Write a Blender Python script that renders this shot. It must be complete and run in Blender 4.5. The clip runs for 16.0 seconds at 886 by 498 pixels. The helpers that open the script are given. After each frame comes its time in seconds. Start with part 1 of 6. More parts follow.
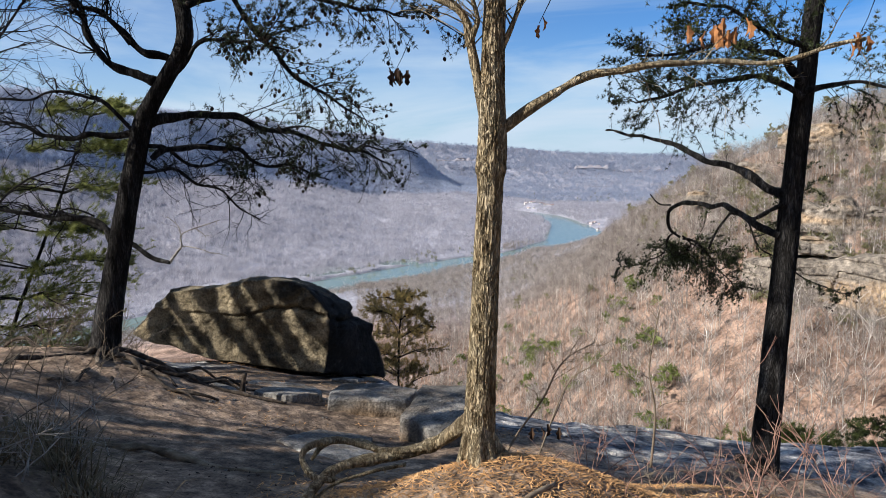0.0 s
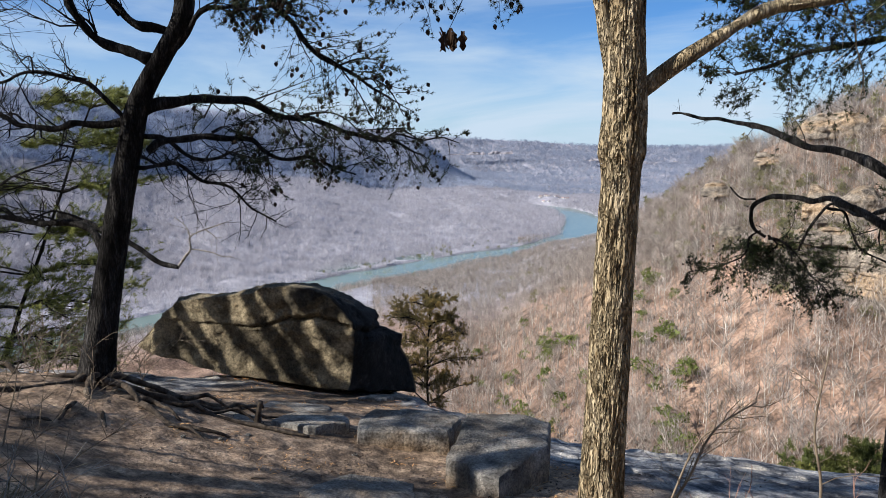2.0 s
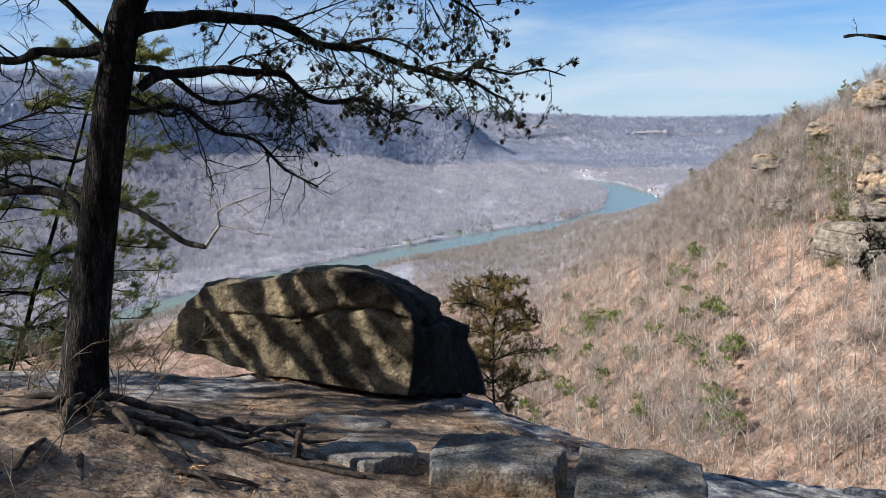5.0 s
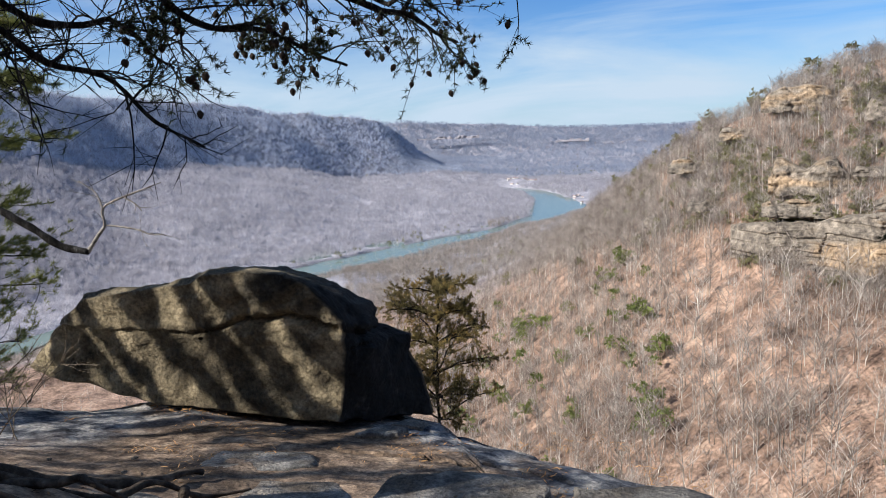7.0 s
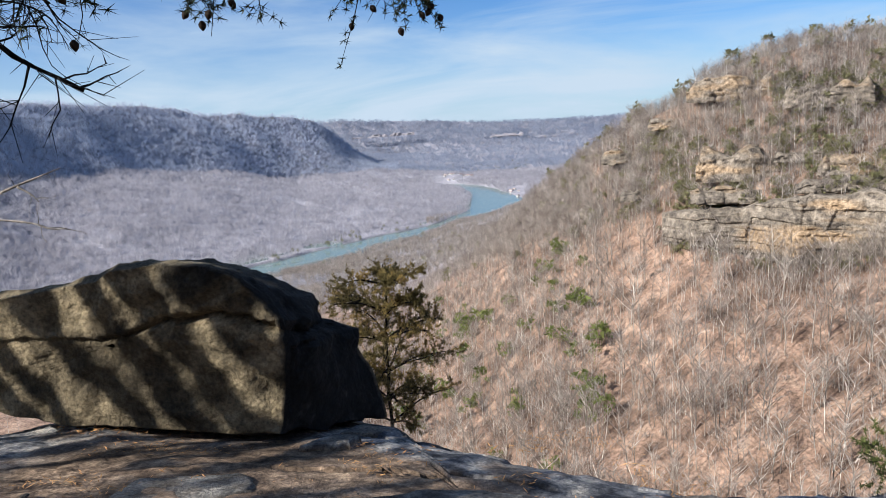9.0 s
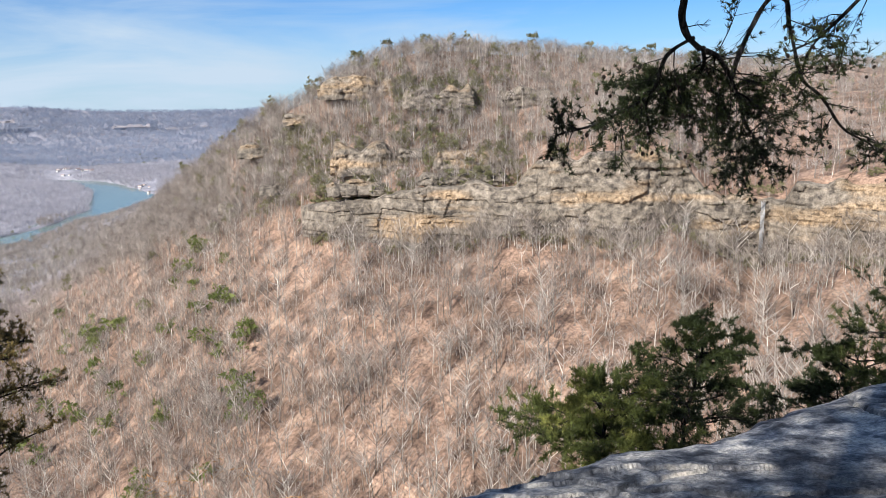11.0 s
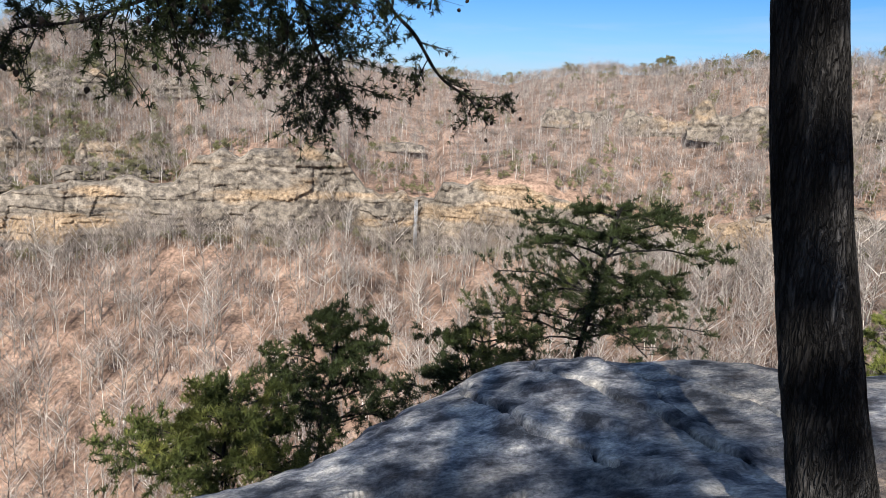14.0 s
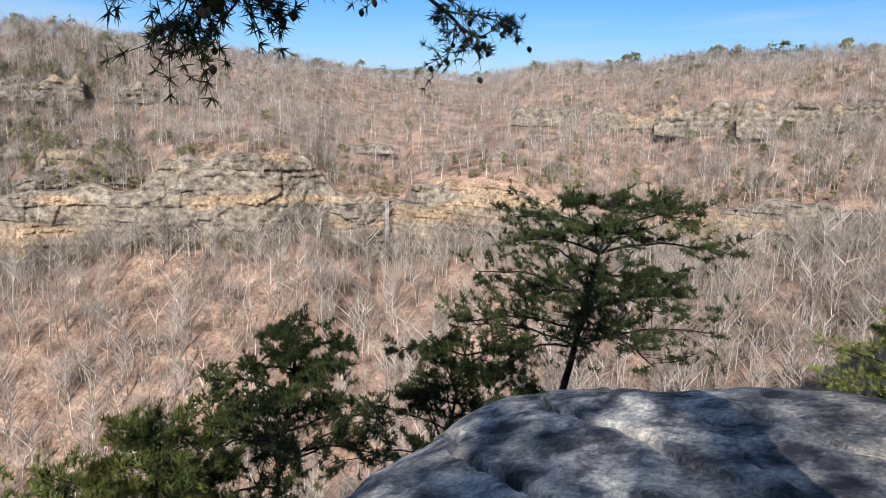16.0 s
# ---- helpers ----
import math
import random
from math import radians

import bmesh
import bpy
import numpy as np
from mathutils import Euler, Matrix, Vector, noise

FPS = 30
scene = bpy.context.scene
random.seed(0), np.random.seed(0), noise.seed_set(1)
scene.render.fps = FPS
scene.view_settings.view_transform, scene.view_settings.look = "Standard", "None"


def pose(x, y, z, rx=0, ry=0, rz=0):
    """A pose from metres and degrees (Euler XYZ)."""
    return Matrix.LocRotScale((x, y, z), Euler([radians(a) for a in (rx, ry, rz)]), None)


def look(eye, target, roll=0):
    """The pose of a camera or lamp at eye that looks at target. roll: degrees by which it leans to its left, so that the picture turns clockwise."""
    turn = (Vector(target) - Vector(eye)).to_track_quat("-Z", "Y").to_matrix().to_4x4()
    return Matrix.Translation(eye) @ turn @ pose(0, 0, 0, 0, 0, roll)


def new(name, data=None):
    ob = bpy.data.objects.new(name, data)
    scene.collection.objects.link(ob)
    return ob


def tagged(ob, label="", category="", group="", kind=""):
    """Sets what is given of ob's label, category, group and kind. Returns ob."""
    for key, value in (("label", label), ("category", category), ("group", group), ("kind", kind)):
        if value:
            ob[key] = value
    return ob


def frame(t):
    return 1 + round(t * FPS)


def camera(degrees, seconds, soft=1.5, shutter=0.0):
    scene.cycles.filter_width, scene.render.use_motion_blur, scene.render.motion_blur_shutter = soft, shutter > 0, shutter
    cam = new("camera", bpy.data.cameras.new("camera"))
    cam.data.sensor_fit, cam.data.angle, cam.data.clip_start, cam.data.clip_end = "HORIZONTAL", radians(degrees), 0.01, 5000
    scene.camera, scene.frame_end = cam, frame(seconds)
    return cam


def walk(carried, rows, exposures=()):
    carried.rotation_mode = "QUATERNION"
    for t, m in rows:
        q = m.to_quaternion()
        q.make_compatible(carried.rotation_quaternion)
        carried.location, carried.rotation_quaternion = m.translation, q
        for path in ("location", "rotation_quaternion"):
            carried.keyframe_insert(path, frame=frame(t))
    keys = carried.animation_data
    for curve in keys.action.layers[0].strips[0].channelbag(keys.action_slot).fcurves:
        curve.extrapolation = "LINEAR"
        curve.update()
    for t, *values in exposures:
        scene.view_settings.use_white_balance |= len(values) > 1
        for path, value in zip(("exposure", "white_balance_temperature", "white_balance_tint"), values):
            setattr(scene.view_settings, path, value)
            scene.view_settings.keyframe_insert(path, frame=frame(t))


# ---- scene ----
cam = camera(63.9, 16.0, soft=0.6)
PATH = [
    (0, (0.182, 0.259, 2.722), (0.082, 2.236, 2.442), -0.4),
    (0.5, (0.117, 0.503, 2.701), (0.008, 2.476, 2.395), -0.4),
    (1, (0.026, 0.803, 2.686), (-0.099, 2.773, 2.362), -0.6),
    (1.5, (-0.09, 1.112, 2.685), (-0.224, 3.082, 2.367), -1.0),
    (2, (-0.182, 1.416, 2.662), (-0.324, 3.389, 2.367), -1.1),
    (2.1, (-0.159, 1.499, 2.654), (-0.311, 3.473, 2.369), -1.8),
    (2.5, (-0.275, 1.7, 2.628), (-0.438, 3.673, 2.346), -1.0),
    (3, (-0.398, 1.99, 2.568), (-0.602, 3.959, 2.285), -0.8),
    (3.2, (-0.44, 2.121, 2.534), (-0.666, 4.087, 2.246), -0.7),
    (5.3, (-0.793, 3.364, 2.317), (-1.045, 5.315, 1.954), -2.2),
    (5.5, (-0.829, 3.497, 2.257), (-1.042, 5.453, 1.895), -2.2),
    (6, (-0.887, 3.88, 2.159), (-1.012, 5.845, 1.807), -2.3),
    (6.5, (-0.933, 4.17, 2.082), (-1.008, 6.14, 1.744), -2.5),
    (7, (-0.955, 4.448, 1.976), (-1.015, 6.419, 1.638), -2.8),
    (7.5, (-1.026, 4.656, 1.931), (-1.077, 6.624, 1.583), -3.3),
    (8, (-1.076, 4.814, 1.843), (-1.088, 6.783, 1.489), -3.7),
    (8.2, (-1.079, 4.874, 1.805), (-1.062, 6.842, 1.452), -3.8),
    (10.3, (-1.022, 5.878, 1.548), (-0.5, 7.768, 1.154), -3.6),
    (10.5, (-0.971, 5.975, 1.503), (-0.319, 7.821, 1.095), -3.2),
    (11, (-0.74, 6.196, 1.443), (0.295, 7.854, 1.022), -1.7),
    (11.5, (-0.564, 6.316, 1.396), (0.826, 7.685, 0.956), -1.4),
    (12, (-0.375, 6.345, 1.358), (1.19, 7.498, 0.887), -1.3),
    (12.5, (-0.208, 6.4, 1.253), (1.434, 7.443, 0.789), -0.6),
    (13, (0.021, 6.435, 1.181), (1.69, 7.446, 0.745), 0.7),
    (13.5, (0.272, 6.503, 1.101), (1.946, 7.512, 0.677), 2.0),
    (14, (0.553, 6.631, 1.044), (2.227, 7.642, 0.624), 2.5),
    (14.5, (0.849, 6.799, 0.98), (2.529, 7.806, 0.572), 2.0),
    (15, (1.133, 7.024, 0.908), (2.824, 8.015, 0.512), 1.6),
    (15.5, (1.455, 7.19, 0.814), (3.161, 8.158, 0.42), 1.5),
    (16, (1.759, 7.378, 0.727), (3.472, 8.322, 0.311), 1.4),
]
walk(cam, [(t, look(eye, aim, roll)) for t, eye, aim, roll in PATH], [(0, 0.72, 6250, 11.5), (16, 0.72, 6250, 11.5)])

# ---- world, sun ----
SUN_AZ, SUN_EL = radians(-112), radians(33)
SUN_WAY = Vector((math.sin(SUN_AZ) * math.cos(SUN_EL), math.cos(SUN_AZ) * math.cos(SUN_EL), math.sin(SUN_EL)))
lamp = bpy.data.lights.new("sun", "SUN")
lamp.energy, lamp.angle, lamp.color = 5.0, radians(0.6), (1.0, 0.94, 0.85)
sun = new("sun", lamp)
sun.matrix_world = look(SUN_WAY * 100, (0, 0, 0))
world = bpy.data.worlds.new("sky")
scene.world = world
world.use_nodes = True
wn, wl = world.node_tree.nodes, world.node_tree.links
wn.clear()
sky = wn.new("ShaderNodeTexSky")
sky.sky_type, sky.sun_disc = "NISHITA", False
sky.sun_elevation, sky.sun_rotation = SUN_EL, SUN_AZ
sky.altitude, sky.air_density, sky.dust_density, sky.ozone_density = 600, 1.0, 0.05, 3.0
coord = wn.new("ShaderNodeTexCoord")
stretch = wn.new("ShaderNodeMapping")
stretch.inputs["Scale"].default_value = (1.6, 1.1, 9.0)
stretch.inputs["Rotation"].default_value = (0.16, 0.1, 0.5)
cirrus = wn.new("ShaderNodeTexNoise")
cirrus.inputs["Scale"].default_value, cirrus.inputs["Detail"].default_value = 1.5, 7
cirrus.inputs["Roughness"].default_value, cirrus.inputs["Distortion"].default_value = 0.55, 0.5
veil = wn.new("ShaderNodeMapRange")
veil.inputs[1].default_value, veil.inputs[2].default_value, veil.inputs[4].default_value = 0.43, 0.76, 0.72
white = wn.new("ShaderNodeMix")
white.data_type = "RGBA"
white.inputs[7].default_value = (6.6, 8.0, 9.2, 1)
out = wn.new("ShaderNodeOutputWorld")
back = wn.new("ShaderNodeBackground")
back.inputs["Strength"].default_value = 0.056
wl.new(coord.outputs["Generated"], stretch.inputs["Vector"])
wl.new(stretch.outputs[0], cirrus.inputs["Vector"])
wl.new(cirrus.outputs["Fac"], veil.inputs[0])
split = wn.new("ShaderNodeSeparateXYZ")
low = wn.new("ShaderNodeMapRange")
low.interpolation_type = "SMOOTHSTEP"
low.inputs[1].default_value, low.inputs[2].default_value = -0.03, 0.17
low.inputs[3].default_value, low.inputs[4].default_value = 0.62, 0.0
most = wn.new("ShaderNodeMath")
most.operation, most.use_clamp = "ADD", True
wl.new(coord.outputs["Generated"], split.inputs[0])
wl.new(split.outputs[2], low.inputs[0])
wl.new(low.outputs[0], most.inputs[0])
wl.new(veil.outputs[0], most.inputs[1])
west = wn.new("ShaderNodeMapRange")
west.interpolation_type = "SMOOTHSTEP"
west.inputs[1].default_value, west.inputs[2].default_value = -0.6, 0.65
west.inputs[3].default_value, west.inputs[4].default_value = 0.22, 0.0
wl.new(split.outputs[0], west.inputs[0])
thick = wn.new("ShaderNodeMath")
thick.operation, thick.use_clamp = "ADD", True
wl.new(most.outputs[0], thick.inputs[0])
wl.new(west.outputs[0], thick.inputs[1])
wl.new(thick.outputs[0], white.inputs[0])
deep = wn.new("ShaderNodeMix")
deep.data_type, deep.blend_type = "RGBA", "MULTIPLY"
deep.inputs[0].default_value, deep.inputs[7].default_value = 1.0, (0.42, 0.83, 1.27, 1)
wl.new(sky.outputs[0], deep.inputs[6])
wl.new(deep.outputs[2], white.inputs[6])
wl.new(white.outputs[2], back.inputs["Color"])
wl.new(back.outputs[0], out.inputs["Surface"])


# ---- materials ----
def ramp_mat(name, stops, scale=3.0, detail=8, rough=0.9, bump=0.4, bump_scale=None, stretch=(1, 1, 1), island=0.0, attr=None,
             attr_stops=None, fine=None, spec=0.25, bump_dist=0.02, blotch=0.0, thin=0.0, plates=None):
    """Noise-driven colour with bump. island: lightness change per loose piece. attr: an attribute that mixes in a second colour ramp.
    plates: scale, furrow width, furrow tone and unevenness of a surface cracked into plates."""
    m = bpy.data.materials.new(name)
    m.use_nodes = True
    n, l = m.node_tree.nodes, m.node_tree.links
    bsdf = n["Principled BSDF"]
    bsdf.inputs["Roughness"].default_value = rough
    bsdf.inputs["Specular IOR Level"].default_value = spec
    co = n.new("ShaderNodeTexCoord")
    mp = n.new("ShaderNodeMapping")
    mp.inputs["Scale"].default_value = stretch
    l.new(co.outputs["Object"], mp.inputs["Vector"])

    def noise_tex(s, d, r=0.6):
        t = n.new("ShaderNodeTexNoise")
        t.inputs["Scale"].default_value, t.inputs["Detail"].default_value, t.inputs["Roughness"].default_value = s, d, r
        l.new(mp.outputs[0], t.inputs["Vector"])
        return t

    def ramp(src, stops):
        r = n.new("ShaderNodeValToRGB")
        while len(r.color_ramp.elements) < len(stops):
            r.color_ramp.elements.new(0.5)
        for e, (p, c) in zip(r.color_ramp.elements, stops):
            e.position, e.color = p, (*c, 1)
        l.new(src, r.inputs["Fac"])
        return r.outputs["Color"]

    base = noise_tex(scale, detail)
    colour = ramp(base.outputs["Fac"], stops)
    if attr:
        at = n.new("ShaderNodeAttribute")
        at.attribute_name = attr
        second = noise_tex(scale * 1.7, detail)
        mix = n.new("ShaderNodeMix")
        mix.data_type = "RGBA"
        l.new(at.outputs["Fac"], mix.inputs[0])
        l.new(colour, mix.inputs[6])
        l.new(ramp(second.outputs["Fac"], attr_stops), mix.inputs[7])
        colour = mix.outputs[2]
    if fine:
        g = noise_tex(fine, 3)
        mr = n.new("ShaderNodeMapRange")
        mr.inputs[1].default_value, mr.inputs[2].default_value = 0.3, 0.7
        mr.inputs[3].default_value, mr.inputs[4].default_value = 0.55, 1.45
        l.new(g.outputs["Fac"], mr.inputs[0])
        mul = n.new("ShaderNodeMix")
        mul.data_type, mul.blend_type = "RGBA", "MULTIPLY"
        mul.inputs[0].default_value = 1
        l.new(colour, mul.inputs[6])
        l.new(mr.outputs[0], mul.inputs[7])
        colour = mul.outputs[2]
    if blotch:
        g = noise_tex(scale * 0.22, 4)
        mr = n.new("ShaderNodeMapRange")
        mr.inputs[1].default_value, mr.inputs[2].default_value = 0.35, 0.65
        mr.inputs[3].default_value, mr.inputs[4].default_value = 1 - blotch, 1 + blotch
        l.new(g.outputs["Fac"], mr.inputs[0])
        mul = n.new("ShaderNodeMix")
        mul.data_type, mul.blend_type = "RGBA", "MULTIPLY"
        mul.inputs[0].default_value = 1
        l.new(colour, mul.inputs[6])
        l.new(mr.outputs[0], mul.inputs[7])
        colour = mul.outputs[2]
    if island:
        geo = n.new("ShaderNodeNewGeometry")
        mr = n.new("ShaderNodeMapRange")
        mr.inputs[3].default_value, mr.inputs[4].default_value = 1 - island, 1 + island
        l.new(geo.outputs["Random Per Island"], mr.inputs[0])
        mul = n.new("ShaderNodeMix")
        mul.data_type, mul.blend_type = "RGBA", "MULTIPLY"
        mul.inputs[0].default_value = 1
        l.new(colour, mul.inputs[6])
        l.new(mr.outputs[0], mul.inputs[7])
        colour = mul.outputs[2]
    crack = None
    if plates:
        ps, width, tone, uneven = plates
        warp = noise_tex(ps * 0.7, 3)
        add = n.new("ShaderNodeMix")
        add.data_type, add.blend_type = "RGBA", "LINEAR_LIGHT"
        add.inputs[0].default_value = uneven / ps
        l.new(mp.outputs[0], add.inputs[6])
        l.new(warp.outputs["Color"], add.inputs[7])
        vor = n.new("ShaderNodeTexVoronoi")
        vor.feature = "DISTANCE_TO_EDGE"
        vor.inputs["Scale"].default_value = ps
        l.new(add.outputs[2], vor.inputs["Vector"])
        crack = n.new("ShaderNodeMapRange")
        crack.inputs[2].default_value = width
        l.new(vor.outputs["Distance"], crack.inputs[0])
        mr = n.new("ShaderNodeMapRange")
        mr.inputs[3].default_value = tone
        l.new(crack.outputs[0], mr.inputs[0])
        mul = n.new("ShaderNodeMix")
        mul.data_type, mul.blend_type = "RGBA", "MULTIPLY"
        mul.inputs[0].default_value = 1
        l.new(colour, mul.inputs[6])
        l.new(mr.outputs[0], mul.inputs[7])
        colour = mul.outputs[2]
    l.new(colour, bsdf.inputs["Base Color"])
    if thin:
        tl, ms = n.new("ShaderNodeBsdfTranslucent"), n.new("ShaderNodeMixShader")
        ms.inputs[0].default_value = thin
        l.new(colour, tl.inputs["Color"])
        l.new(bsdf.outputs[0], ms.inputs[1])
        l.new(tl.outputs[0], ms.inputs[2])
        l.new(ms.outputs[0], n["Material Output"].inputs["Surface"])
    if bump:
        b = n.new("ShaderNodeBump")
        b.inputs["Strength"].default_value, b.inputs["Distance"].default_value = bump, bump_dist
        h = noise_tex(bump_scale or scale * 4, 8, 0.65)
        height = h.outputs["Fac"]
        if crack:
            both = n.new("ShaderNodeMath")
            both.operation = "ADD"
            l.new(height, both.inputs[0])
            l.new(crack.outputs[0], both.inputs[1])
            height = both.outputs[0]
        l.new(height, b.inputs["Height"])
        l.new(b.outputs[0], bsdf.inputs["Normal"])
    return m


ROCK = ramp_mat("sandstone_ledge", [(0.36, (0.018, 0.021, 0.027)), (0.44, (0.075, 0.08, 0.092)), (0.52, (0.20, 0.20, 0.203)), (0.60, (0.37, 0.35, 0.315)), (0.72, (0.56, 0.51, 0.44))],
                scale=4.2, rough=0.92, bump=0.9, bump_scale=22, fine=38, attr="dirt_shade", bump_dist=0.03, blotch=0.45,
                attr_stops=[(0.3, (0.055, 0.038, 0.027)), (0.46, (0.16, 0.112, 0.075)), (0.6, (0.31, 0.222, 0.15)), (0.74, (0.48, 0.36, 0.24))])
SLAB = ramp_mat("sandstone_slab", [(0.30, (0.045, 0.043, 0.04)), (0.43, (0.12, 0.115, 0.105)), (0.54, (0.21, 0.2, 0.18)), (0.72, (0.37, 0.34, 0.29))], scale=5, bump=1.0, bump_scale=16, bump_dist=0.06, blotch=0.4,
                fine=45, attr="dirt_shade", attr_stops=[(0.3, (0.09, 0.06, 0.036)), (0.5, (0.2, 0.14, 0.085)), (0.7, (0.36, 0.26, 0.16))])
# boulder's attr ramp: black lichen, plus the right end's shade put into colour
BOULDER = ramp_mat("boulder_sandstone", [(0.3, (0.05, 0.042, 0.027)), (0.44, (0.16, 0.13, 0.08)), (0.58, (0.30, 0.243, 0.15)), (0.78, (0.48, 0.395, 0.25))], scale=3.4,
                   bump=1.0, bump_scale=9, fine=30, bump_dist=0.13, blotch=0.45, attr="dirt_shade",
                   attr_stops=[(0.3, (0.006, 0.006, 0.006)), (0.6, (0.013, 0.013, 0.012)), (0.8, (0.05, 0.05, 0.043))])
CLIFF = ramp_mat("cliff_sandstone", [(0.34, (0.055, 0.047, 0.04)), (0.46, (0.135, 0.115, 0.092)), (0.58, (0.215, 0.184, 0.145)), (0.75, (0.31, 0.27, 0.217))], scale=0.3,
                 bump=0.35, bump_scale=1.1, bump_dist=0.5, fine=1.7, stretch=(1, 1, 1.15), attr="ochre", blotch=0.25,
                 attr_stops=[(0.36, (0.095, 0.065, 0.04)), (0.5, (0.31, 0.215, 0.125)), (0.68, (0.45, 0.345, 0.23))])
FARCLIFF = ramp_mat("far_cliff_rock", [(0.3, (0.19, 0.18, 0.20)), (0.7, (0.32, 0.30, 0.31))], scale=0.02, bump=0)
# attr_stops: the far ground's blue-grey, distance haze put into its colour
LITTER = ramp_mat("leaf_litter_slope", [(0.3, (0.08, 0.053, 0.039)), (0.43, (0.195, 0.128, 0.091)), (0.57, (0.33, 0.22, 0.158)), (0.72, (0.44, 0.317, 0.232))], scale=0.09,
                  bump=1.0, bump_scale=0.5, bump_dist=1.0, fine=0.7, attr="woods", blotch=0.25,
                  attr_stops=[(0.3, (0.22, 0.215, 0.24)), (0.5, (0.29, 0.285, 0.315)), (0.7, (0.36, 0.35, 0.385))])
BARK = ramp_mat("dark_pine_bark", [(0.34, (0.016, 0.0145, 0.013)), (0.48, (0.04, 0.037, 0.034)), (0.6, (0.08, 0.075, 0.07)), (0.74, (0.20, 0.195, 0.19))], scale=12, rough=0.95,
                bump=1.0, bump_scale=30, stretch=(1, 1, 0.16), bump_dist=0.03, blotch=0.35, spec=0.1, plates=(46, 0.3, 0.4, 1.4))
OAK = ramp_mat("pale_furrowed_bark", [(0.32, (0.22, 0.16, 0.09)), (0.42, (0.38, 0.295, 0.175)), (0.52, (0.51, 0.41, 0.255)), (0.7, (0.65, 0.545, 0.37))], scale=22, rough=0.95,
               bump=1.0, bump_scale=40, stretch=(1, 1, 0.26), bump_dist=0.03, spec=0.1, plates=(42, 0.20, 0.5, 2.2))
LIMBBARK = ramp_mat("brown_limb_bark", [(0.3, (0.06, 0.045, 0.03)), (0.5, (0.19, 0.148, 0.097)), (0.75, (0.42, 0.35, 0.24))], scale=14, rough=0.95, bump=0.8, bump_scale=40, stretch=(0.5, 1, 1))
DARKLEAF = ramp_mat("dark_dead_leaf", [(0.3, (0.016, 0.009, 0.005)), (0.7, (0.055, 0.03, 0.016))], scale=15, bump=0.1, island=0.3)
TWIG = ramp_mat("dry_twig", [(0.3, (0.07, 0.052, 0.036)), (0.7, (0.27, 0.215, 0.15))], scale=12, bump=0.2)
REDTWIG = ramp_mat("red_bramble", [(0.3, (0.15, 0.07, 0.05)), (0.7, (0.38, 0.24, 0.18))], scale=12, bump=0.2)
NEEDLE = ramp_mat("pine_needles", [(0.3, (0.012, 0.018, 0.007)), (0.55, (0.034, 0.046, 0.014)), (0.75, (0.11, 0.122, 0.034))], scale=1.2, rough=0.6, bump=0, island=0.4)
OLIVENEEDLE = ramp_mat("olive_needles", [(0.3, (0.02, 0.027, 0.009)), (0.52, (0.07, 0.085, 0.022)), (0.72, (0.20, 0.20, 0.05))], scale=1.0, rough=0.6, bump=0, island=0.4)
DEADWOOD = ramp_mat("bleached_dead_wood", [(0.3, (0.10, 0.088, 0.075)), (0.5, (0.26, 0.235, 0.20)), (0.7, (0.46, 0.42, 0.37))], scale=14, bump=0.6, bump_scale=50, bump_dist=0.01)
YELLOWNEEDLE = ramp_mat("yellow_green_needles", [(0.3, (0.08, 0.10, 0.025)), (0.55, (0.18, 0.20, 0.05)), (0.75, (0.30, 0.30, 0.08))], scale=1.2, rough=0.6, bump=0, island=0.4)
YOUNGPINE = ramp_mat("young_pine_green", [(0.3, (0.12, 0.15, 0.045)), (0.6, (0.22, 0.26, 0.08)), (0.8, (0.32, 0.35, 0.12))], scale=0.05, bump=0, island=0.35, thin=0.5)
CEDARLEAF = ramp_mat("bronzed_cedar_foliage", [(0.3, (0.07, 0.064, 0.024)), (0.5, (0.17, 0.132, 0.048)), (0.7, (0.36, 0.235, 0.075))], scale=2.0, rough=0.8, bump=0, island=0.4)
HILLTREE = ramp_mat("bare_hardwood", [(0.36, (0.085, 0.069, 0.059)), (0.5, (0.255, 0.214, 0.185)), (0.64, (0.45, 0.395, 0.35))], scale=0.11, bump=0, island=0.42, thin=0.2, attr="pale",
                    attr_stops=[(0.3, (0.36, 0.325, 0.285)), (0.5, (0.56, 0.52, 0.46)), (0.65, (0.76, 0.725, 0.655))])
# far woods: blue-violet distance haze put into the base colours
HAZYFARWOOD = ramp_mat("far_bare_woods_hazed", [(0.3, (0.30, 0.29, 0.32)), (0.5, (0.37, 0.358, 0.39)), (0.7, (0.44, 0.425, 0.455))], scale=0.006, bump=0, island=0.1, thin=0.5, attr="pale",
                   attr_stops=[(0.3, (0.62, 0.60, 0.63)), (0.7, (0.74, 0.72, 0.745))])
HAZYRIDGEWOOD = ramp_mat("ridge_bare_woods_hazed", [(0.3, (0.23, 0.265, 0.345)), (0.5, (0.285, 0.32, 0.40)), (0.7, (0.34, 0.375, 0.455))], scale=0.004, bump=0, island=0.08, thin=0.5, attr="pale",
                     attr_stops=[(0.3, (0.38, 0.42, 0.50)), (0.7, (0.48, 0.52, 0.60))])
# long ridge: a lighter copy, more haze painted in to lift its shaded face
HAZYRIDGE = ramp_mat("hazy_ridge_woods", [(0.3, (0.36, 0.40, 0.49)), (0.5, (0.44, 0.48, 0.57)), (0.7, (0.52, 0.56, 0.65))], scale=0.004, bump=0, island=0.08, thin=0.5, attr="pale",
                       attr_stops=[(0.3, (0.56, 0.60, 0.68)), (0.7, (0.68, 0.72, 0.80))])
